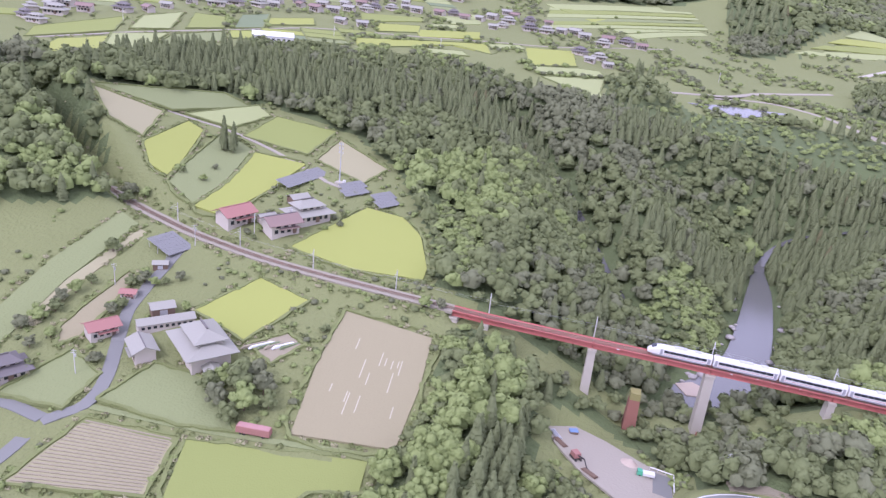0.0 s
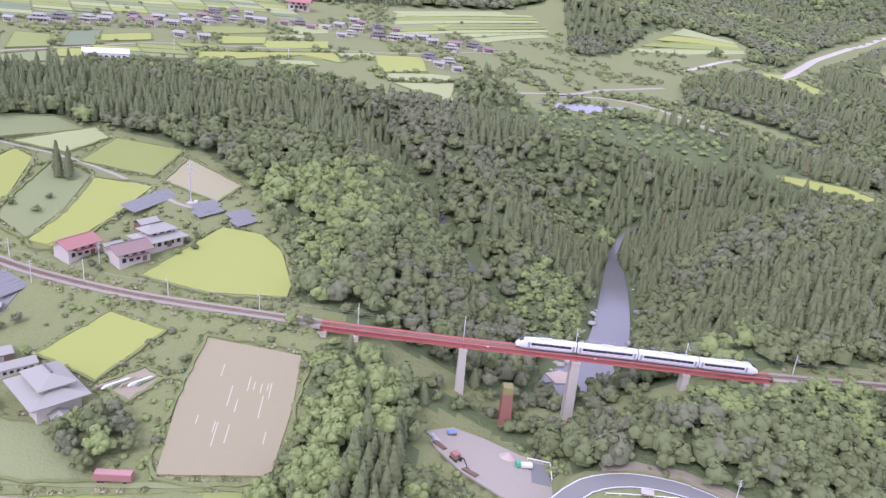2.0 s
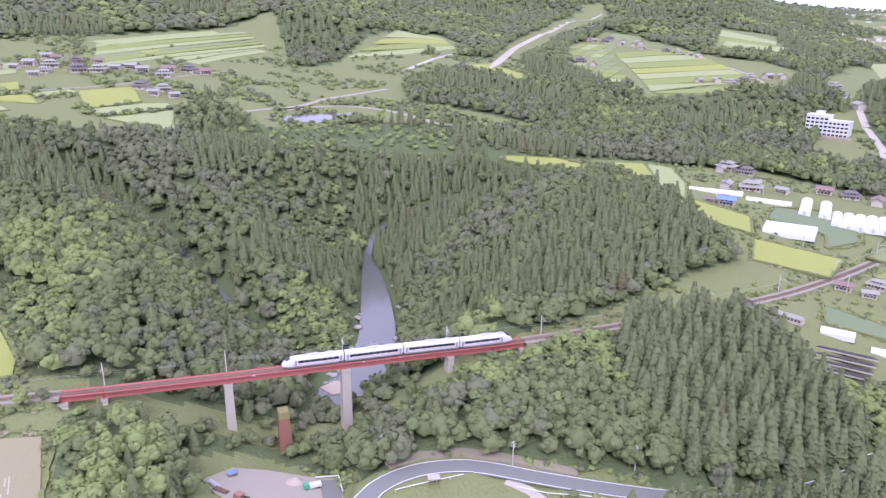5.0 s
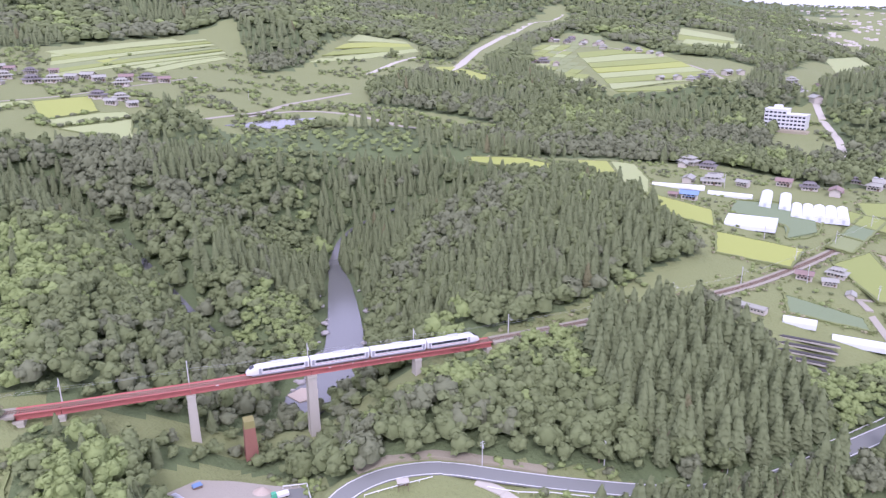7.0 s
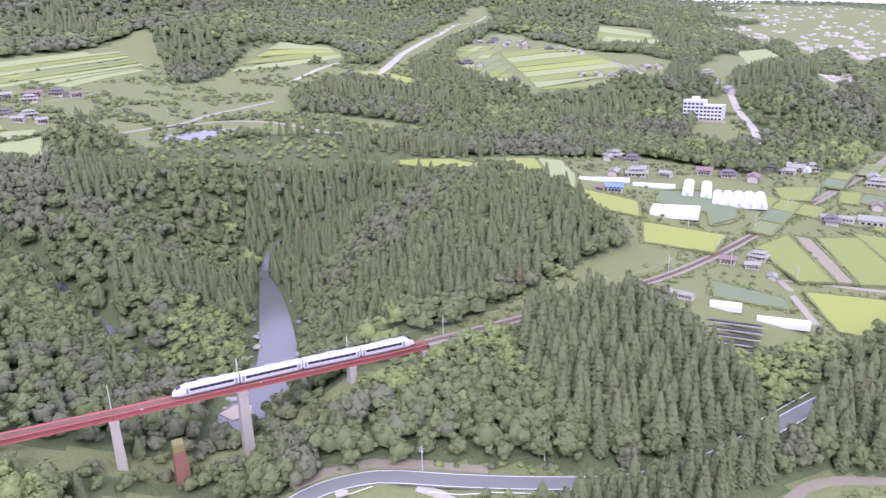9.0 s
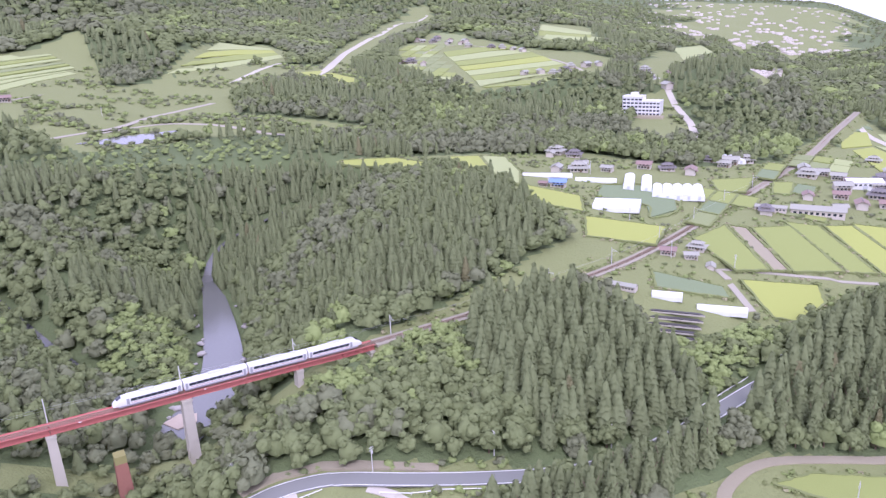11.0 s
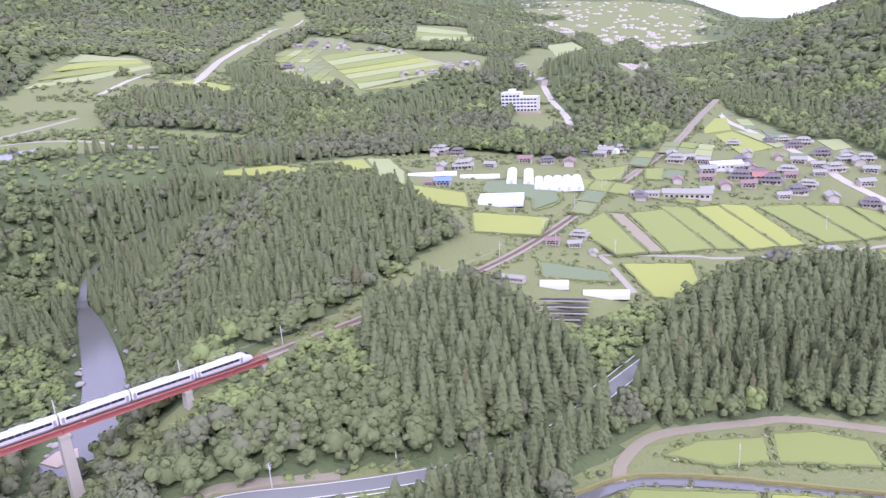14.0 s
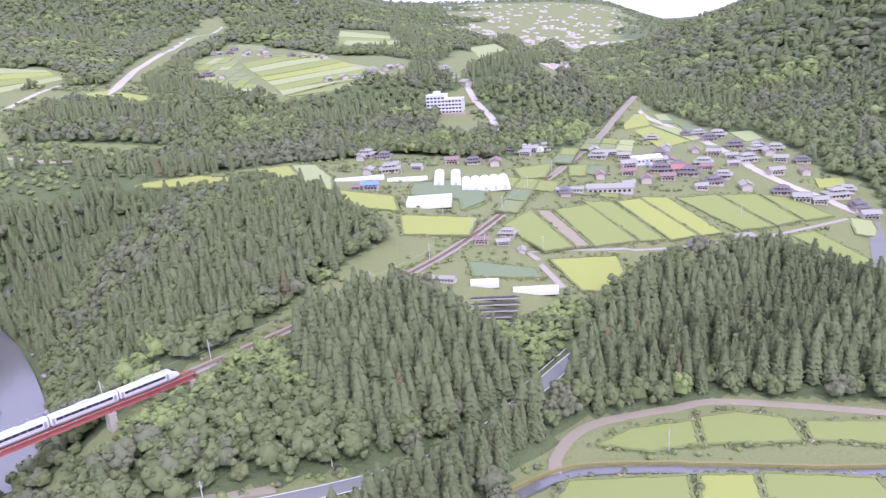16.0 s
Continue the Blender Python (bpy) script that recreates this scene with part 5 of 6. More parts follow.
def plant(points, b, c, tag, scale=1.0, noise_at=0.018):
    r = np.random.RandomState(len(points) + 3)
    n = len(points)
    shrub = in_any(points, SHRUBS)
    cedar = in_any(points, CEDARS) & ~shrub
    patch = wobble(points[:, 0], points[:, 1], noise_at, 21)
    cedar |= (patch > 0.3) & ~shrub & (points[:, 1] > 120)
    cedar ^= (r.uniform(size=n) < np.where(in_any(points, CEDARS[:1]), 0.2, 0.07)) & ~shrub
    high = np.where(cedar, r.uniform(10, 15.5, n), r.uniform(7.5, 12.5, n)) * scale
    high = np.where(shrub, r.uniform(2.5, 5.5, n), high)
    high = np.where(cedar & in_any(points, CEDARS[1:4]), high * 1.28, high)
    wide = np.where(cedar, high * r.uniform(0.88, 1.12, n), high * r.uniform(0.9, 1.2, n))
    wide = np.where(shrub, high * r.uniform(1.2, 1.7, n), wide)
    edge = near_fields(points[:, 0], points[:, 1], 26.0) & (points[:, 1] > 150)
    edge |= (off_line(points[:, 0], points[:, 1], rail_line)[0] < 13) & (points[:, 0] > BRIDGE_A) & (points[:, 0] < BRIDGE_B)
    edge |= np.hypot(points[:, 0] + 21.5, points[:, 1] + 12) < 13
    high, wide = np.where(edge, high * 0.55, high), np.where(edge, wide * 0.7, wide)
    tone = wobble(points[:, 0], points[:, 1], 0.03, 33) + 0.75 * inside(points[:, 0], points[:, 1], [(-90, 0), (-60, -10), (-50, -60), (-70, -120), (-100, -120)]) + r.normal(0, 0.22, n)
    kind = np.where(cedar, 0, np.where(tone > 0.52, 3, np.where(tone < -0.2, 2, 1)))
    kind = np.where(shrub, np.where(r.uniform(size=n) < 0.6, 3, 1), kind)
    kind = np.where(cedar & (r.uniform(size=n) < 0.012), 4, kind)
    at = points.copy()
    at[:, 2] -= np.where(cedar, 0.6, high * 0.12)
    return at, high, wide, kind, cedar, shrub


sets = []
for pts, b, c, nm, sc in ((near, B_NEAR, C_NEAR, "near", 1.0), (mid, B_MID, C_MID, "mid", 1.05), (far, B_FAR, C_MID, "far", 1.25)):
    at, high, wide, kind, cedar, shrub = plant(pts, b, c, nm, sc)
    if nm == "far":
        wide = wide * 1.5
    sets.append((at, high, wide, kind, cedar, shrub, b, c, nm))


def tree_thing(name, kind, label, crown, mat, trunk_h, trunk_r):
    ob = thing(name, pose(0, 0, 0), label, "tree", kind)
    part("trunk", Geo().rod((0, 0, -0.02), (0, 0, trunk_h), trunk_r, trunk_r * 0.35, 7).rod((0, 0, trunk_h * 0.6), (0.12, 0.05, trunk_h * 0.95), trunk_r * 0.5, trunk_r * 0.2, 5).rod((0, 0, trunk_h * 0.55), (-0.1, -0.08, trunk_h * 0.9), trunk_r * 0.5, trunk_r * 0.2, 5), BARK, ob)
    part("crown", big_mesh("crown", crown[0], crown[1], [mat], smooth=True), mat, ob)
    return ob


# the trees that stand nearest the road, yard and bridge, one by one
singles = {"cedar": 0, "broad": 0}
protos = {}
for at, high, wide, kind, cedar, shrub, b, c, nm in sets:
    alone = np.zeros(len(at), bool)
    if nm == "near":
        zone = (at[:, 1] < -28) & (at[:, 1] > -120) & (at[:, 0] > -90) & (at[:, 0] < 330) & ~shrub
        for i in np.nonzero(zone)[0]:
            word = "cedar" if cedar[i] else "broad"
            if singles[word] >= 290:
                continue
            singles[word] += 1
            alone[i] = True
            key = (word, int(kind[i]), i % 3)
            m = Matrix.Translation(at[i]) @ Matrix.Rotation(i * 1.7, 4, "Z")
            if key not in protos:
                if word == "cedar":
                    t = tree_thing("cedar_tree", "cedars below the railway", "tall dark green cedar with ragged boughs" if key[1] == 0 else "withered brown cedar among green ones", cedar_crown(100 + i % 3, 13, 8, 0.08, 0.22, leaves=240), LEAVES[key[1]], 0.9, 0.016)
                else:
                    t = tree_thing("broadleaf_tree", "broadleaf trees below the railway", {1: "dense green broadleaf tree", 2: "grey-green broadleaf tree", 3: "light green broadleaf tree"}[key[1]] + " on the gorge slope", broad_crown(110 + i % 3, 15, 1, 420, 0.075), LEAVES[key[1]], 0.6, 0.03)
                protos[key] = t
                t.matrix_world = m @ Matrix.Diagonal((wide[i], wide[i], high[i], 1))
            else:
                t = copy_thing(protos[key], m)
                t.scale = (wide[i], wide[i], high[i])
    rest = ~alone
    for word, sel, temps in (("cedar", rest & cedar, c), ("broad", rest & ~cedar & ~shrub, b), ("shrub", rest & shrub, b)):
        if sel.any():
            names = {"cedar": ("cedar_wood", "dark green cedar wood on the valley slopes", "wood"), "broad": ("broadleaf_wood", "dense mixed green broadleaf wood on the slopes", "wood"), "shrub": ("shrubbery", "light green bamboo grass and shrubs", "shrubs")}[word]
            scatter(names[0], temps, at[sel], high[sel], wide[sel], LEAVES, kind[sel], names[1], names[2])


# ---------------------------------------------------------------- single trees and bushes among the fields
def g_at(x, y):
    return float(ground_at(np.array([x]), np.array([y]))[0])


def lone_tree(x, y, h, w, word, label, sort=1, n=0):
    crown = cedar_crown(140 + n % 4, 12, 8, 0.12, leaves=200) if word == "cedar_tree" else broad_crown(150 + n % 5, 13, 1, 300, 0.085)
    t = tree_thing(word, "", label, crown, LEAVES[sort], 0.6, 0.03 if word != "cedar_tree" else 0.016)
    t.matrix_world = Matrix.Translation((x, y, g_at(x, y) - 0.1)) @ Matrix.Rotation(x * 3.1, 4, "Z") @ Matrix.Diagonal((w, w, h, 1))
    return t


for i, (x, y, h) in enumerate([(-223, 73, 15), (-219, 75, 13), (-221, 70, 12), (-217, 71, 13)]):
    lone_tree(x, y, h, h * 0.95, "cedar_tree", "dark cedar standing alone in the meadow", 0, i)
for i, (x, y, h) in enumerate([(-139, -66, 7), (-134, -70, 8), (-130, -64, 10), (-126, -69, 9), (-133, -60, 9), (-124, -62, 8), (-128, -74, 7), (-137, -62, 7), (-120, -66, 6), (-129, -58, 8)]):
    lone_tree(x, y, h, h * 1.0, "broadleaf_tree", "rounded green tree in the farmhouse grove", (1, 2, 1, 3)[i % 4], i)
for i, (x, y, h) in enumerate([(-209, -20, 6), (-190, -27, 4), (-188, -30, 5), (-191, -33, 4.5), (-188, -46, 4), (-187, -48, 4.5), (-186, -44, 4), (-167, -37, 3.5), (-176, -68, 4), (-121, -30, 3),
                               (-204, -44, 5), (-205, -49, 5), (-203, -54, 5), (-205, -59, 6), (-207, -64, 5), (-203, -38, 4), (-196, -64, 4), (-198, -70, 4), (-191, -78, 4), (-184, -30, 4), (-178, -24, 4), (-181, -28, 3), (-171, 16, 3), (-174, 12, 3), (-170, 10, 3), (-150, 30, 3), (-146, 36, 3), (-148, 44, 3),
                               (-212, 40, 3.5), (-214, 52, 3), (-222, 40, 3), (-95, -6, 5), (-90, -4, 4), (-230, 14, 6), (-226, 20, 5), (-233, 20, 7)]):
    lone_tree(x, y, h, h * 1.15, "bush", "leafy green bush beside a field", (1, 3, 2)[i % 3], i)
for i in range(15):
    x, y = 72 + 2.3 * i + math.sin(i * 4), 30 + 0.75 * i + 1.5 * math.sin(i * 2.3)
    t = tree_thing("cedar_tree", "", "cedar with a bare pinkish trunk at the wood's edge", cedar_crown(170 + i % 3, 8, 7, 0.5, 0.13, leaves=80), CEDAR, 0.92, 0.013)
    h = 13 + 2 * math.sin(i * 1.7)
    t.matrix_world = Matrix.Translation((x, y, g_at(x, y) - 0.2)) @ Matrix.Diagonal((h, h, h, 1))
# scattered low growth on the open ground
rr = np.random.RandomState(77)
cand = np.vstack([np.c_[rr.uniform(-240, 480, 16000), rr.uniform(-130, 420, 16000)], np.c_[rr.uniform(-420, 330, 9000), rr.uniform(140, 700, 9000)], np.c_[rr.uniform(-60, 95, 2600), rr.uniform(-82, -5, 2600)]])
free = in_any(cand, CLEAR[:12]) & ~in_any(cand, [f[1] for f in FIELDS]) & ~in_any(cand, [YARD, POND])
cand = cand[free]
keep = (off_line(cand[:, 0], cand[:, 1], rail_line)[0] > 4.5) & (off_line(cand[:, 0], cand[:, 1], stream_line)[0] > 5) & (wobble(cand[:, 0], cand[:, 1], 0.06, 51) > 0.02)
for (n, line, w, m, lab), lz in zip(road_lines, road_heights):
    keep &= off_line(cand[:, 0], cand[:, 1], lz)[0] > w / 2 + 1.5
cand = cand[keep]
keep = np.array([min(math.dist(p, q) for q in homes) > 9 for p in cand])
cand = cand[keep]
hh = rr.uniform(0.6, 2.2, len(cand)) * np.where(cand[:, 1] > 240, 1.9, 1.0)
scatter("weeds", B_FAR, np.c_[cand, ground_at(cand[:, 0], cand[:, 1]) - 0.3], hh, hh * 1.6, LEAVES, rr.choice([1, 2, 3, 3], len(cand)), "low green weeds and bushes on open ground", "weeds")


# tufts of tall grass along the field edges
tuft_v, tuft_f = leaf_sprays(np.random.RandomState(9), [(np.array([0, 0, 0.3]), np.array([0.42, 0.42, 0.5]))], 15, 0.5, 0)
TUFT = (np.vstack(tuft_v), np.vstack(tuft_f))
spots = []
for n, poly, m, lab in FIELDS:
    if max(abs(q[0]) for q in poly) < 400 and max(q[1] for q in poly) < 260 and n != "pond":
        c = np.array(poly, float).mean(0)
        for a, b in zip(np.array(poly, float), np.array(poly[1:] + poly[:1], float)):
            for t in rr.uniform(0, 1, int(np.linalg.norm(b - a) / 1.5) + 1):
                p = a + (b - a) * t
                d = (p - c) / np.linalg.norm(p - c)
                spots.append(p + d * (0.8 + abs(rr.normal(0, 1.4))))
for t in rr.randint(len(rail_line) - 1, size=1600):
    p, q = rail_line[t, :2], rail_line[t + 1, :2]
    d = (q - p) / np.linalg.norm(q - p)
    spots.append(p + (q - p) * rr.uniform() + np.array([-d[1], d[0]]) * rr.choice([-1, 1]) * (3.6 + abs(rr.normal(0, 2.2))))
spots = np.array(spots)
spots = spots[~in_any(spots, [f[1] for f in FIELDS]) & ~((spots[:, 0] > BRIDGE_A - 3) & (spots[:, 0] < BRIDGE_B + 3) & (off_line(spots[:, 0], spots[:, 1], rail_line)[0] < 12)) & (off_line(spots[:, 0], spots[:, 1], rail_line)[0] > 3.4)]
for (n, line, w, m, lab), lz in zip(road_lines, road_heights):
    spots = spots[off_line(spots[:, 0], spots[:, 1], lz)[0] > w / 2 + 0.6]
hh = rr.uniform(0.6, 1.5, len(spots))
scatter("tall_grass", [TUFT], np.c_[spots, ground_at(spots[:, 0], spots[:, 1]) - 0.1], hh, hh * 1.5, [BUND, LEAF_LIGHT, STRAW], rr.choice([0, 0, 1, 2], len(spots)), "tufts of tall grass along fields and railway", "grass")


# ---------------------------------------------------------------- houses
SILLS = [True]


def windows_on(parent, w, d, z, h, n, side=-1):
    for i in range(n):
        x = -w / 2 + w * (i + 0.5) / n
        win = part("window", Geo().box((x, side * (d / 2 + 0.02), z), (w / n * 0.55, 0.06, h)), GLASS, parent)
        if SILLS[0]:
            part("sill", Geo().box((x, side * (d / 2 + 0.06), z - h / 2 - 0.05), (w / n * 0.62, 0.12, 0.08)), TIMBER, win)


def make_house(style, m, label, group=""):
    """Country houses; styles differ in storeys, roof and cladding."""
    ob = thing("house" if style != "shed" else "shed", m, label, "house" if style != "shed" else "shed", group)
    if style in ("hip", "hipdark"):
        w, d, roof = 13.0, 9.0, TILE_GREY if style == "hip" else TILE_DARK
        wall = part("wall", Geo().box((0, 0, 1.0), (w, d, 4.6)).box((0, 0.5, 4.4), (w * 0.66, d * 0.62, 2.6)), PLASTER, ob)
        part("lower_roof", Geo().hip(w, d, 2.9, 2.2, 1.6, 0.2, ridge=0.5), roof, ob)
        part("upper_roof", Geo().hip(w * 0.66, d * 0.62, 5.3, 2.0, 1.2, 0.2, 0, 0.5), roof, ob)
        part("ridge", Geo().box((0, 0.5, 7.55), (w * 0.38, 0.4, 0.3)), TILE_DARK, ob)
        windows_on(wall, w * 0.9, d, 1.7, 1.3, 5)
        windows_on(wall, w * 0.6, d * 0.62 - 1.0, 4.9, 0.9, 3)
        part("door", Geo().box((w * 0.1, -d / 2 - 0.05, 1.1), (1.6, 0.1, 2.0)), TIMBER, ob)
    elif style in ("gable", "gablebrown", "blue", "red"):
        w, d = 10.5, 7.0
        roof = {"gable": TILE_GREY, "gablebrown": TILE_BROWN, "blue": TILE_BLUE, "red": TILE_RED}[style]
        wall = part("wall", Geo().box((0, 0, 1.3), (w, d, 5.2)).add([(-w / 2, -d / 2, 3.9), (-w / 2, d / 2, 3.9), (-w / 2, 0, 5.8), (w / 2, -d / 2, 3.9), (w / 2, d / 2, 3.9), (w / 2, 0, 5.8)], [(0, 2, 1), (3, 4, 5), (0, 3, 5, 2), (1, 2, 5, 4)]), PLASTER, ob)
        part("roof", Geo().gable(w, d, 3.75, 2.2, 1.2), roof, ob)
        part("ridge", Geo().box((0, 0, 6.2), (w + 1.4, 0.4, 0.25)), TILE_DARK if style != "red" else roof, ob)
        part("porch_roof", Geo().box((1.0, -d / 2 - 0.9, 2.5), (w * 0.7, 1.9, 0.14)), roof, ob)
        windows_on(wall, w * 0.9, d, 1.5, 1.3, 4)
        windows_on(wall, w * 0.8, d, 3.2, 0.8, 3)
        part("door", Geo().box((w * 0.32, -d / 2 - 0.05, 1.0), (1.4, 0.1, 2.0)), TIMBER, ob)
    elif style == "hall":
        w, d = 26.0, 13.0
        wall = part("wall", Geo().box((0, 0, 2.0), (w, d, 7.0)), WHITE, ob)
        part("roof", Geo().gable(w, d, 5.4, 2.2, 0.5), SHEET, ob, "pale metal roof")
        windows_on(wall, w * 0.92, d, 3.4, 1.4, 7)
        part("door", Geo().box((0, -d / 2 - 0.05, 1.6), (3.6, 0.1, 3.2)), STEEL, ob)
    elif style == "long":
        w, d = 26.0, 7.0
        wall = part("wall", Geo().box((0, 0, 1.0), (w, d, 4.6)), PLASTER, ob)
        part("roof", Geo().gable(w, d, 3.2, 1.9, 0.6), TILE_GREY, ob)
        windows_on(wall, w * 0.94, d, 1.6, 1.3, 9)
    else:
        w, d = 7.0, 5.0
        part("wall", Geo().box((0, 0, 0.8), (w, d, 3.6)), TIMBER, ob)
        part("roof", Geo().gable(w, d, 2.5, 1.2, 0.5), TILE_GREY, ob)
        part("door", Geo().box((0, -d / 2 - 0.04, 1.0), (2.4, 0.08, 2.0)), STEEL, ob)
    return ob


HOUSE_LABEL = {"hip": "two-storey country house with grey tiled hip roofs", "hipdark": "two-storey country house with dark tiled roofs", "gable": "plastered house with a grey gabled roof", "gablebrown": "plastered house with a brown tiled roof",
               "blue": "house with a blue metal roof", "red": "house with a faded red metal roof", "hall": "long white hall with pale roof", "long": "long low building with a grey roof", "shed": "small dark timber shed with grey roof"}
house_proto = {}


def put_house(style, x, y, turn, scale=1.0, group="village houses", label=""):
    m = Matrix.Translation((x, y, g_at(x, y) + 0.1)) @ Matrix.Rotation(radians(turn), 4, "Z")
    if style in house_proto and not label:
        ob = copy_thing(house_proto[style], m)
    else:
        ob = make_house(style, m, label or HOUSE_LABEL[style], group)
        if not label:
            house_proto[style] = ob
    ob.scale = (scale, scale, scale)
    return ob


# farmstead by the lane
put_house("hip", -150, -53, -38, 1.3, "farmstead", "large farmhouse with two-tiered pale grey tiled roof")
put_house("long", -168, -46, 48, 0.66, "farmstead", "long farm outbuilding with a pale grey roof")
put_house("gable", -166, -60, -40, 0.85, "farmstead", "storehouse with grey tiled roof and dark walls")
put_house("shed", -142, -60, -38, 0.9, "farmstead", "small shed with a grey roof beside the farmhouse")
put_house("shed", -173, -41, 48, 1.0, "farmstead", "dark-roofed open shed by the lane")
put_house("red", -183, -57, 60, 0.8, "farmstead", "barn with a faded pink roof and orange wall")
put_house("red", -188, -38, 20, 0.45, "farmstead", "tiny hut with a red roof")
put_house("hipdark", -196, -82, 60, 0.9, "farmstead", "dark blue-roofed house at the lane")
put_house("shed", -189, -20, 30, 0.7, "farmstead", "small grey shed beside the solar panels")
# house above the railway
put_house("red", -183, 18, 68, 1.15, "upper farm", "long low barn with a rusty red roof and white walls")
put_house("hip", -160, 35, 58, 1.15, "upper farm", "house with layered grey roofs and dormers")
put_house("gablebrown", -164, 20, 58, 1.15, "upper farm", "older house wing with a dark brown roof")
put_house("shed", -170, 46, 58, 1.1, "upper farm", "open carport with a pale metal roof")
put_house("gable", -173, 25, 58, 0.6, "upper farm", "small outbuilding with grey roof")
SILLS[0] = False
styles = ("hip", "gablebrown", "gable", "hipdark", "gable", "gablebrown", "hip", "gable", "hipdark", "gable")
for i, (x, y) in enumerate(VILLAGE):
    put_house(styles[(i * 7) % 10], x, y, (i * 37) % 60 - 30, 0.72 + 0.3 * ((i * 13) % 7) / 7, "houses of the upper village")
put_house("hall", -284, 226, 30, 1.0, "halls", "white agricultural hall with a pale roof")
put_house("blue", 228, 121, -45, 0.8, "houses of the valley hamlet", "house with a bright blue metal roof")
put_house("red", 392, 20, -50, 1.0, "houses of the valley hamlet", "house with a dull red roof among grey ones")
for i, (x, y) in enumerate(RIGHT + RIGHT_2 + HAMLET):
    near_track = off_line(np.array([float(x)]), np.array([float(y)]), rail_line)[0][0]
    if near_track > 9:
        put_house(styles[(i * 3 + 1) % 10], x, y, (-50, -38, 40, -62)[i % 4], (0.66 + 0.25 * ((i * 11) % 7) / 7) * (0.7 if x < 240 else 1.0), "houses of the valley hamlet")
put_house("long", 328, 27, -55, 1.0, "halls", "long grey-roofed cattle shed beside the rice strips")
put_house("long", 310, 42, -55, 0.6, "halls", "grey shed beside the railway")
put_house("hall", 396, 48, -40, 0.75, "halls", "white concrete workshop in the hamlet")
put_house("hall", 316, -97, -60, 0.55, "halls", "white-roofed workshop with blue sheeting")
for i, (x, y) in enumerate(FAR):
    put_house(styles[(i * 3 + 2) % 10], x, y, (i * 53) % 90, 0.85 + 0.3 * ((i * 11) % 7) / 7, "houses of the far hamlet")

# temple hall with a red roof above the village
put_house("red", -264, 575, 10, 2.0, "halls", "temple hall with a large bright red roof")

# the far town: too small to tell apart
town = Geo()
rt = random.Random(5)
for i in range(560):
    a, d = radians(rt.uniform(42, 55.5)), 2000 + 2200 * rt.random() ** 1.4
    if i < 260:
        a, d = radians(rt.uniform(47.5, 51.5)), rt.uniform(850, 1300)
    x, y = -20 + d * math.sin(a), -218 + d * math.cos(a)
    s = rt.uniform(7, 13) * (1.0 if i < 260 else 1.7)
    town.box((x, y, g_at(x, y) + 1.8), (s, s * 0.7, rt.uniform(4, 7)), rt.uniform(0, 1.5), 0.75)
tagged(new("far_town", mesh_of("far_town", town, PLASTER)), "pale roofs of a distant town on the plain", "town", kind="stuff")

# hospital-like block on the far slope
block = thing("apartment_building", pose(452, 300, g_at(452, 300) - 1, 0, 0, -58), "white five-storey building on a terraced slope", "building")
for k, (x, w, h) in enumerate(((-8, 18, 17), (9, 16, 13))):
    wall = part("wall", Geo().box((x, 0, h / 2), (w, 12, h)), WHITE, block)
    part("parapet", Geo().box((x, 0, h + 0.4), (w + 0.4, 12.4, 0.8)), WHITE, wall)
    for s in range(int(h / 3.2)):
        for i in range(5):
            part("window", Geo().box((x - w / 2 + w * (i + 0.5) / 5, -6.03, 2 + s * 3.2), (w / 5 * 0.7, 0.08, 1.5)), GLASS, wall)
part("stair_tower", Geo().box((-8, 1, 18.5), (6, 6, 4)), WHITE, block)
part("embankment", Geo().box((2, -12, 0.0), (44, 12, 3.0), 0, 0.85), EARTH, block, "bare earth terrace before the building")


# ---------------------------------------------------------------- greenhouses, solar panels and garden beds
def polytunnel(x, y, turn, length, span, bays, high=3.4):
    ob = thing("polytunnel", Matrix.Translation((x, y, g_at(x, y) - 0.1)) @ Matrix.Rotation(radians(turn), 4, "Z"), "white film-covered greenhouse of arched bays" if bays > 1 else "single white film-covered greenhouse tunnel", "greenhouse", "greenhouses")
    for b in range(bays):
        y0 = (b - (bays - 1) / 2) * span
        n, v, f = 8, [], []
        for e in (-length / 2, length / 2):
            for i in range(n + 1):
                a = math.pi * i / n
                v.append((e, y0 - math.cos(a) * span / 2, (high * 0.45 + math.sin(a) * high * 0.55) if 0 < i < n else high * 0.45))
        m = n + 1
        f += [(i, i + 1, m + i + 1, m + i) for i in range(n)]
        k = len(v)
        v += [(-length / 2, y0 - span / 2, -0.6), (-length / 2, y0 + span / 2, -0.6), (length / 2, y0 - span / 2, -0.6), (length / 2, y0 + span / 2, -0.6)]
        f += [(k, 0, m, k + 2), (k + 1, k + 3, m + n, n), (k, k + 1) + tuple(range(n, -1, -1)), (k + 2,) + tuple(range(m, 2 * m)) + (k + 3,)]
        bay = part("film", Geo().add(v, f), SHEET, ob)
        part("end_door", Geo().box((-length / 2 - 0.03, y0, 1.0), (0.06, 1.4, 2.0)), STEEL, bay)
        hoop = mesh_of("hoop", Geo().box((0, 0, 0), (0.08, span * 0.5, 0.04)), STEEL)
        for j in range(int(length / 4) + 1):
            part("hoop", hoop, STEEL, bay).location = (-length / 2 + 0.1 + 4 * j * 0.98, y0, high + 0.01)
    return ob


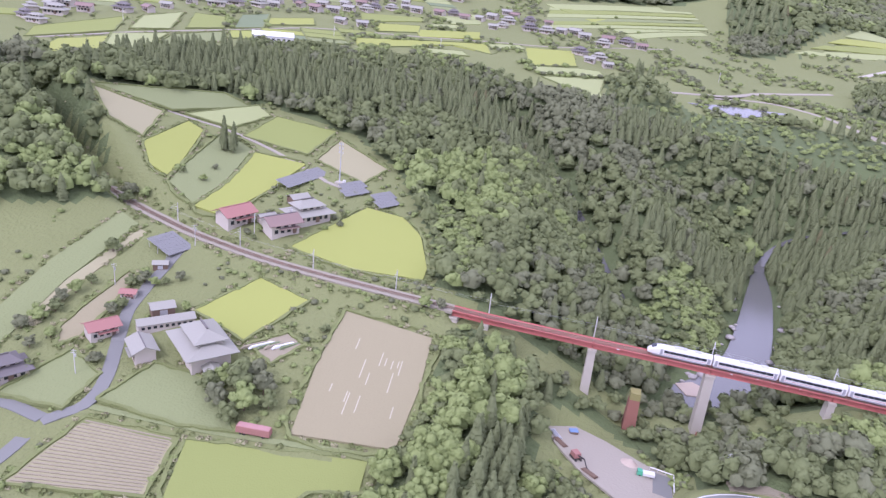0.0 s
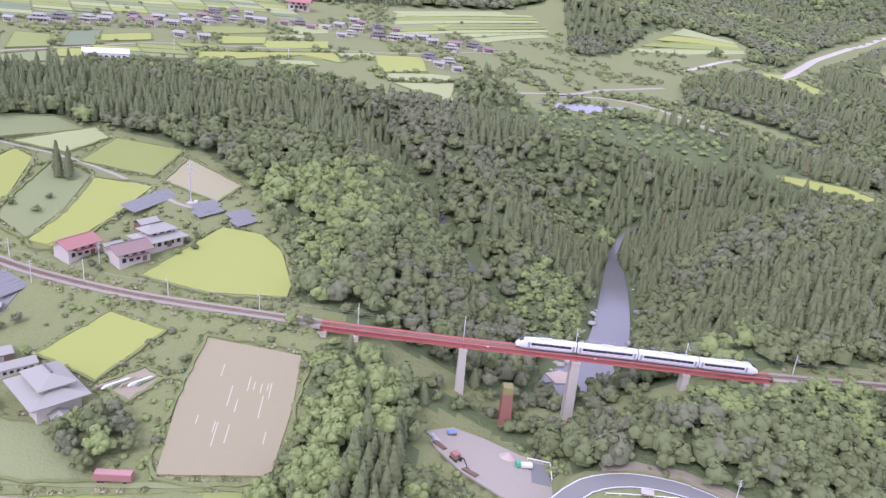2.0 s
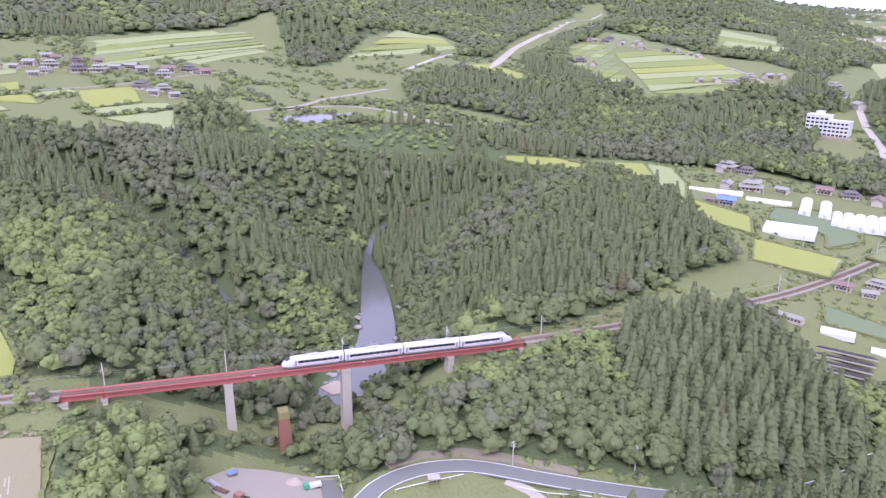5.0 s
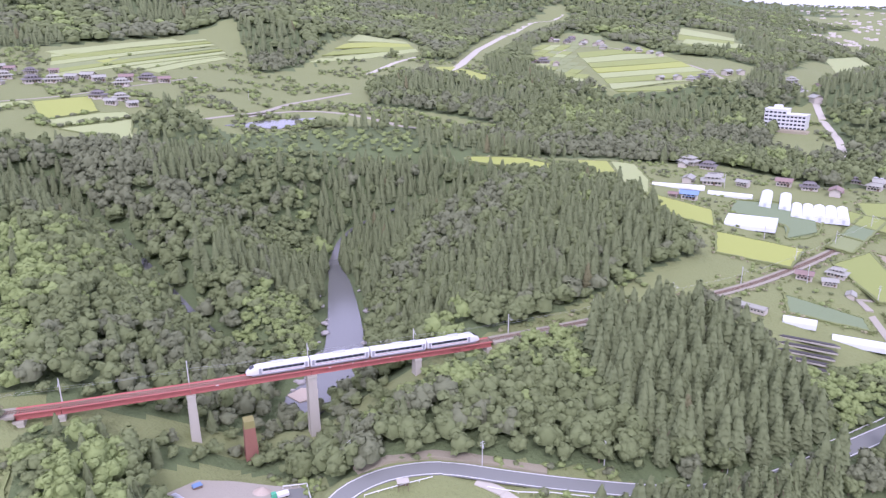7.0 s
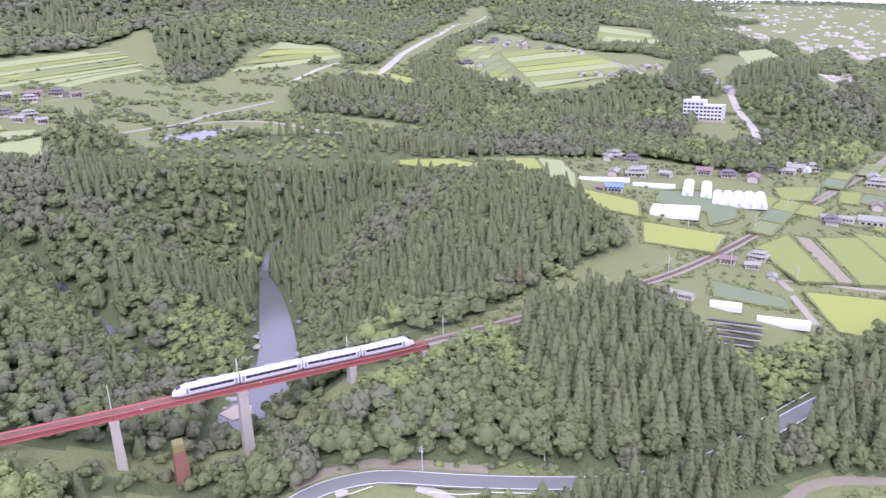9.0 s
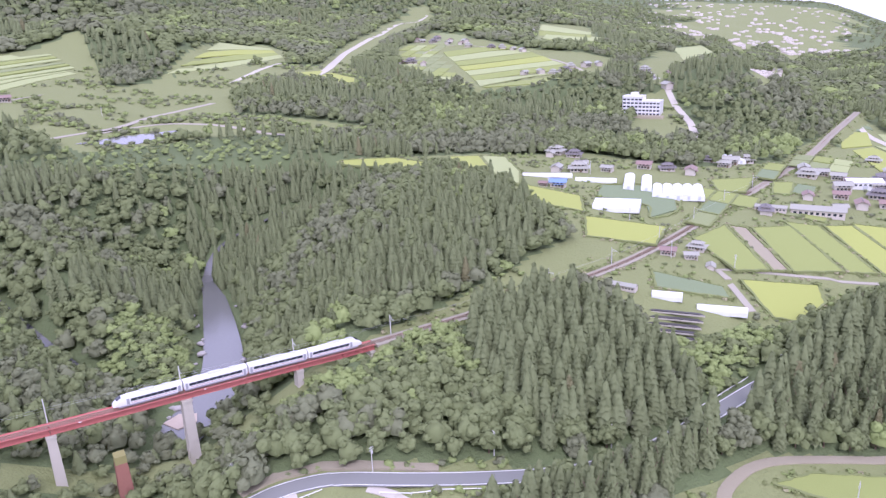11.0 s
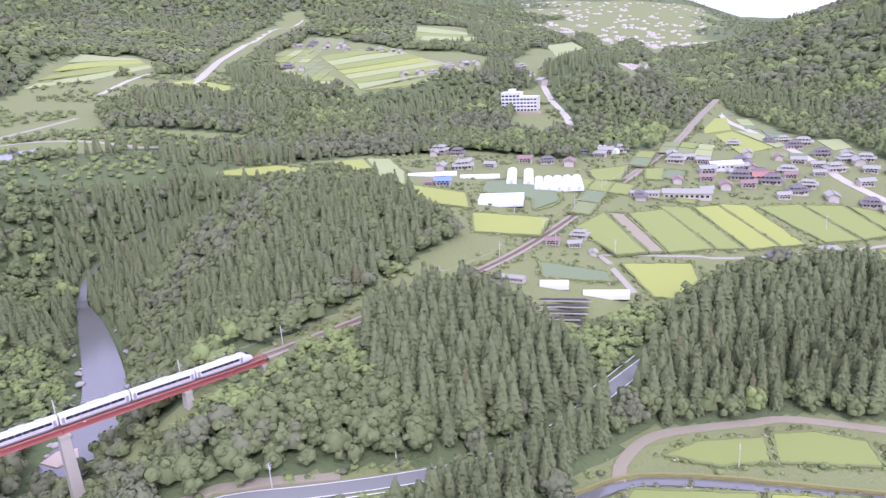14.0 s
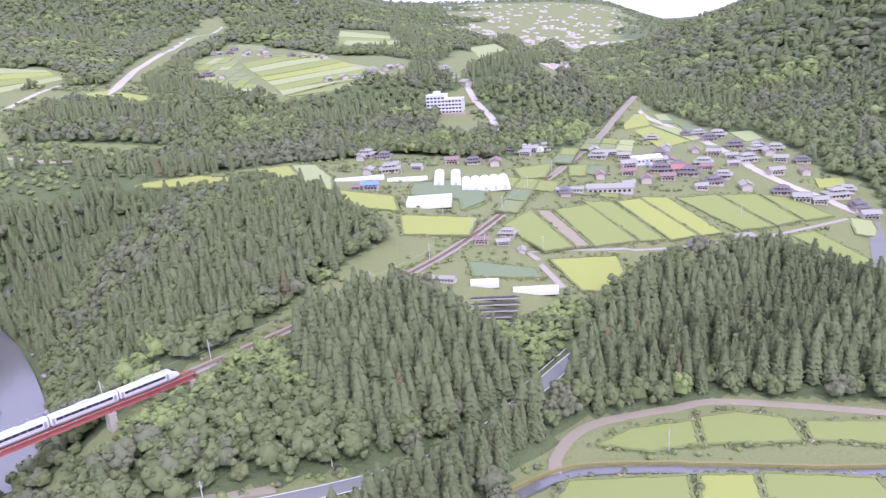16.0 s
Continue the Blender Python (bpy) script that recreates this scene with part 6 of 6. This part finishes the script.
polytunnel(234, 77, -45, 24, 5.6, 3)
polytunnel(271, 110, 47, 30, 6.0, 1)
polytunnel(279, 104, 47, 30, 6.0, 1)
polytunnel(284, 84, 47, 26, 5.6, 5)
polytunnel(256, 122, -47, 24, 4.0, 1, 2.6)
polytunnel(238, 146, -40, 30, 3.6, 1, 2.6)
polytunnel(376, 128, 60, 18, 6.0, 2)
polytunnel(187, -10, -46, 12, 4.2, 1, 2.8)
polytunnel(201, -26, -46, 19, 4.2, 1, 2.8)
put_house("long", 175, 4, -62, 0.5, "halls", "white shed with a grey roof beside the track")
for k in range(5):
    c = Vector((179 - 4.2 * k * 0.66, -17.5 - 4.2 * k * 0.75, 0))
    bench = thing("seed_bed", Matrix.Translation((c.x, c.y, g_at(c.x, c.y) + 0.25)) @ Matrix.Rotation(radians(-48), 4, "Z"), "long raised bed covered with dark netting", "bed", "raised beds")
    part("cover", Geo().box((0, 0, 0.2), (30 - 2 * k, 2.0, 0.9), 0, 0.85), BLACK_FILM, bench)
    part("edge_board", Geo().box((0, -1.15, 0.15), (30 - 2 * k, 0.14, 0.6)), CONCRETE, bench)


def solar_array(cx, cy, turn, cols, rows, label="grey solar panels on a tilted ground frame"):
    ob = thing("solar_array", Matrix.Translation((cx, cy, g_at(cx, cy))) @ Matrix.Rotation(radians(turn), 4, "Z"), label, "solar panels", "solar arrays")
    w, d = 1.65, 1.9
    me = mesh_of("panel", Geo().box((0, 0, 0), (w - 0.08, d - 0.08, 0.05)), PANEL)
    for i in range(cols):
        for j in range(rows):
            p = part("panel", me, PANEL, ob)
            p.matrix_local = Matrix.Translation(((i - (cols - 1) / 2) * w, (j - (rows - 1) / 2) * d * 0.96, 1.6 + (j - (rows - 1) / 2) * d * 0.27)) @ Matrix.Rotation(radians(15.7), 4, "X")
    frame_geo = Geo()
    for i in range(0, cols + 1, 3):
        for j in (-1, 1):
            x, y, z = (i - cols / 2) * w, j * (rows - 1) / 2 * d * 0.85, 1.55 + j * (rows - 1) / 2 * d * 0.24
            frame_geo.rod((x, y, -0.5), (x, y, z), 0.06, n=5)
    part("frame", frame_geo, STEEL, ob)
    back = Geo().box((0, 0, 1.48), (cols * w, rows * d * 0.95, 0.04))
    back.v = [(a, b, 1.5 + (c - 1.48) + b * 0.281) for a, b, c in back.v]
    part("rails", back, STEEL, ob)


solar_array(-178.5, 67, 79, 18, 4)
solar_array(-156.5, 72, 62, 8, 3)
solar_array(-153, 66, 62, 8, 3)
solar_array(-140, 68, 62, 7, 3)
solar_array(-136.5, 63.5, 62, 7, 3)
solar_array(-196, -7, 75, 7, 4)
solar_array(-191, -9, 75, 7, 4)

for k in range(6):
    x, y = -137 + 2.0 * k, -43 + 0.7 * k
    bed = thing("garden_bed", Matrix.Translation((x, y, g_at(x, y) + 0.3)) @ Matrix.Rotation(radians(54), 4, "Z"), "vegetable row covered with pale netting" if k % 2 else "row of leafy vegetables in the kitchen garden", "garden bed", "garden beds")
    part("soil_ridge", Geo().box((0, 0, 0.1), (11 - k * 0.5, 0.9, 0.7), 0, 0.8), SHEET if k % 3 == 1 else CROP if k % 3 else EARTH, bed)

# stubble rows of the harvested field, and straw lines on the bare field
furrow = Geo()
pl = planes[2]
for k in range(19):
    t = (k + 0.5) / 19
    a, b = Vector((-163.5 - 2.5 * t, -87.5 - 24 * t)), Vector((-137 + 4 * t, -84.5 - 18.5 * t))
    c, l = (a + b) / 2, (b - a).length * 0.96
    furrow.box((c.x, c.y, pl(c.x, c.y) + 0.1), (l, 0.5, 0.28), math.atan2((b - a).y, (b - a).x), 0.95, ry=-math.atan2(pl(b.x, b.y) - pl(a.x, a.y), l))
tagged(new("stubble_rows", mesh_of("stubble_rows", furrow, EARTH)), "dark rows of stubble in the harvested field", "stubble", kind="stuff")
lines, pl = Geo(), planes[0]
for k in range(14):
    t, u = rt.random(), rt.random()
    x, y = -112 + 23 * t + 5 * u, -30 - 32 * u
    l = rt.uniform(3, 9)
    lines.prism([(x - 0.16, y), (x + 0.16, y), (x + 0.16 - 0.16 * l, y + l), (x - 0.16 - 0.16 * l, y + l)], lambda a, b: pl(a, b) - 0.1, lambda a, b: pl(a, b) + 0.04)
tagged(new("straw_lines", mesh_of("straw_lines", lines, PALE_STRAW)), "pale straw lines on the bare field", "straw", kind="stuff")

# ---------------------------------------------------------------- vehicles, masts and small things
trailer = thing("freight_trailer", pose(-119, -75.5, g_at(-119, -75.5), 0, 0, 8), "faded red freight trailer parked beside the field", "trailer")
part("body", Geo().box((0, 0, 1.7), (9.5, 2.4, 1.9), 0, 0.97), TILE_RED, trailer)
part("tarpaulin", Geo().box((0, 0, 2.72), (9.0, 2.0, 0.16), 0, 0.9), TILE_PINK, trailer)
part("chassis", Geo().box((0, 0, 0.65), (9.0, 1.6, 0.25)), SILVER, trailer)
for x in (-3.6, -2.4, 3.0):
    for s in (-1, 1):
        part("wheel", Geo().rod((x, s * 0.9, 0.45), (x, s * 1.18, 0.45), 0.45, n=12), BLACK_FILM, trailer)

mast = thing("radio_mast", pose(-164, 74, g_at(-164, 74)), "tall grey tubular radio mast beside the solar panels", "mast")
part("pole", Geo().rod((0, 0, -0.5), (0, 0, 19), 0.32, 0.18, 8), STEEL, mast)
part("base", Geo().box((0, 0, 0.3), (3.2, 3.2, 1.0)), CONCRETE, mast)
for z in (14.5, 16.5, 18.3):
    part("antenna", Geo().rod((-0.9, 0, z), (0.9, 0, z), 0.06, n=5).box((-0.9, 0, z), (0.25, 0.2, 1.2)).box((0.9, 0, z), (0.25, 0.2, 1.2)), STEEL, mast)
part("cabinet", Geo().box((2.2, 0.4, 0.9), (1.2, 0.8, 1.8)), WHITE, mast)


def utility_pole(x, y, h=8.5, turn=20):
    ob = thing("utility_pole", pose(x, y, g_at(x, y) - 0.3, 0, 0, turn), "grey concrete utility pole with crossarms", "pole", "utility poles")
    part("mast", Geo().rod((0, 0, 0), (0, 0, h), 0.17, 0.11, 7), POLE, ob)
    for z in (h - 0.3, h - 1.1):
        part("crossarm", Geo().box((0, 0, z), (1.8, 0.1, 0.1)), STEEL, ob)
    part("transformer", Geo().rod((0.35, 0, h - 2.4), (0.35, 0, h - 1.6), 0.22, n=8), STEEL, ob)


for x, y in ((6, -30), (42, -46), (77, -55), (112, -66), (-196, -35), (-178, -74), (-186, -4), (-163, 26), (-172, 14), (232, -4), (214, 16), (160, -114), (192, -62), (228, 60), (266, 140), (352, -40), (-380, 200), (-270, 290), (-200, 330), (10, 432), (120, 455)):
    utility_pole(x, y, 8.5, x * 7 % 90)
for a, b in (((6, -51), (26, -49)), ((40, -55.5), (68, -67)), ((152, -63), (180, -58))):
    n = int(math.dist(a, b) / 4)
    rail_ob = thing("guard_rail", pose(0, 0, 0), "white steel guard rail beside the mountain road", "guard rail", "guard rails")
    for i in range(n):
        p, q = Vector(a).lerp(Vector(b), i / n), Vector(a).lerp(Vector(b), (i + 1) / n)
        zp, zq = g_at(p.x, p.y), g_at(q.x, q.y)
        part("beam", Geo().rod((p.x, p.y, zp + 0.75), (q.x, q.y, zq + 0.75), 0.16, n=4), WHITE, rail_ob)
        part("post", Geo().rod((p.x, p.y, zp - 0.3), (p.x, p.y, zp + 0.8), 0.07, n=6), WHITE, rail_ob)

yz = lambda x, y: float(yard_plane(x, y))
truck = thing("truck", pose(-15, -33, yz(-15, -33), 0, 0, 8), "small truck with a green cab and white load bed", "truck")
part("cab", Geo().box((-2.0, 0, 1.15), (1.6, 1.7, 1.5), 0, 0.88), GREEN_PAINT, truck)
part("windscreen", Geo().box((-2.72, 0, 1.5), (0.06, 1.3, 0.6)), GLASS, truck)
part("load_bed", Geo().box((0.6, 0, 0.95), (3.4, 1.8, 0.9)), WHITE, truck)
part("chassis", Geo().box((-0.3, 0, 0.5), (4.8, 1.2, 0.2)), SILVER, truck)
for x in (-2.0, 1.5):
    for s in (-1, 1):
        part("wheel", Geo().rod((x, s * 0.6, 0.36), (x, s * 0.88, 0.36), 0.36, n=12), BLACK_FILM, truck)
lot = tagged(new("parking_lot", mesh_of("parking_lot", Geo().prism([(-13, -29), (-7.6, -29), (-7.4, -41), (-13, -41)], lambda x, y: yard_plane(x, y) - 0.3, lambda x, y: yard_plane(x, y) + 0.03), ASPHALT)), "asphalt parking lot at the edge of the yard", "parking lot", kind="structure")
for a, b in (((-14, -28.2), (-7, -28.2)), ((-7, -28.2), (-7, -38))):
    fence = thing("fence", pose(0, 0, 0), "low white fence round the parking lot", "fence", "white fences")
    n = int(math.dist(a, b) / 2)
    for i in range(n + 1):
        p = Vector(a).lerp(Vector(b), i / n)
        part("post", Geo().rod((p.x, p.y, yz(p.x, p.y) - 0.6), (p.x, p.y, yz(p.x, p.y) + 1.1), 0.07, n=6), WHITE, fence)
    part("board", Geo().rod((*a, yz(*a) + 0.9), (*b, yz(*b) + 0.9), 0.22, n=4), WHITE, fence)
machine = thing("excavator", pose(-35, -38, yz(-35, -38), 0, 0, -50), "rusty red machine with a dark arm in the yard", "excavator")
part("house", Geo().box((-1.2, 0, 1.5), (2.6, 2.2, 1.4), 0, 0.9), TILE_RED, machine)
part("arm", Geo().rod((0.2, 0, 1.8), (3.0, 0, 2.6), 0.22, n=6).rod((3.0, 0, 2.6), (5.0, 0, 0.6), 0.18, n=6), BLACK_FILM, machine)
part("bucket", Geo().box((5.1, 0, 0.4), (0.8, 1.0, 0.7), 0, 0.8), BLACK_FILM, machine)
for s in (-0.9, 0.9):
    part("crawler_track", Geo().box((-1.0, s, 0.4), (3.4, 0.5, 0.8), 0, 0.9), BLACK_FILM, machine)
for k, (x, y, mat, lab) in enumerate(((-43, -27, STEEL, "stack of grey pipes in the yard"), (-41, -31, TIMBER, "stack of old timber in the yard"), (-31, -43, TIMBER, "heap of cut branches in the yard"))):
    pile = thing("material_stack", pose(x, y, yz(x, y), 0, 0, -55 + 10 * k), lab, "stack")
    for i in range(7):
        part("piece", Geo().rod((-2.6 + 0.1 * i, (i % 4) * 0.45 - 0.7, 0.22 + 0.36 * (i // 4)), (2.6, (i % 4) * 0.45 - 0.7 + 0.1, 0.22 + 0.36 * (i // 4)), 0.2, n=6), mat, pile)
tarp = thing("covered_crate", pose(-38, -22, yz(-38, -22), 0, 0, 20), "crate covered with a blue tarpaulin", "crate")
part("crate", Geo().box((0, 0, 0.5), (2.6, 1.7, 1.1)), TIMBER, tarp)
part("tarpaulin", Geo().box((0, 0, 1.1), (2.9, 2.0, 0.35), 0, 0.8), TILE_BLUE, tarp)
sand = thing("sand_heap", pose(-20, -29, yz(-20, -29) - 0.2), "heap of pale sand beside the yard", "heap")
part("mound", Geo().rod((0, 0, 0), (0.2, 0.1, 1.6), 3.0, 0.5, 12), SAND, sand)
hut = thing("rest_hut", pose(17, -50.5, g_at(17, -50.5), 0, 0, -6), "small open hut with a flat pale roof beside the road", "hut")
part("roof", Geo().box((0, 0, 2.5), (3.4, 2.4, 0.2)), CONCRETE, hut)
part("back_wall", Geo().box((0, 0.9, 1.0), (3.0, 0.12, 2.8)), TIMBER, hut)
for x in (-1.3, 1.3):
    part("post", Geo().rod((x, -0.9, -0.4), (x, -0.9, 2.4), 0.08, n=6), TIMBER, hut)
bank = thing("road_bank", pose(0, 0, 0), "bare earth cutting above the mountain road", "bank", kind="structure")
part("earth_face", ribbon([(6, -38.5, g_at(6, -38.5) + 0.4), (16, -37, g_at(16, -37) + 0.4), (30, -38, g_at(30, -38) + 0.4), (46, -45, g_at(46, -45) + 0.4), (60, -52, g_at(60, -52) + 0.4)], 4.5, 0.0, 1.5), EARTH, bank)
for i in range(46):
    t = rt.random()
    k = int(t * (len(river_line) - 5)) + 2
    if 30 < river_line[k][1] < 150:
        x, y = river_line[k][0] + rt.choice((1, 1, -1)) * rt.uniform(8.5, 12), river_line[k][1] + rt.uniform(-4, 4)
        s = rt.uniform(0.6, 1.7)
        v, f = ICO2
        q = v * np.array([s * 1.3, s, s * 0.7]) * (1 + 0.25 * np.sin(v[:, [1]] * 5 + i) * np.cos(v[:, [0]] * 4))
        b = new("boulder", big_mesh("boulder", q, f, [ROCK], smooth=True))
        b.location = (x, y, max(WATER_Z, g_at(x, y)) + 0.1 * s)
        tagged(b, "grey rounded boulder at the river's edge", "boulder", "boulders along the river")
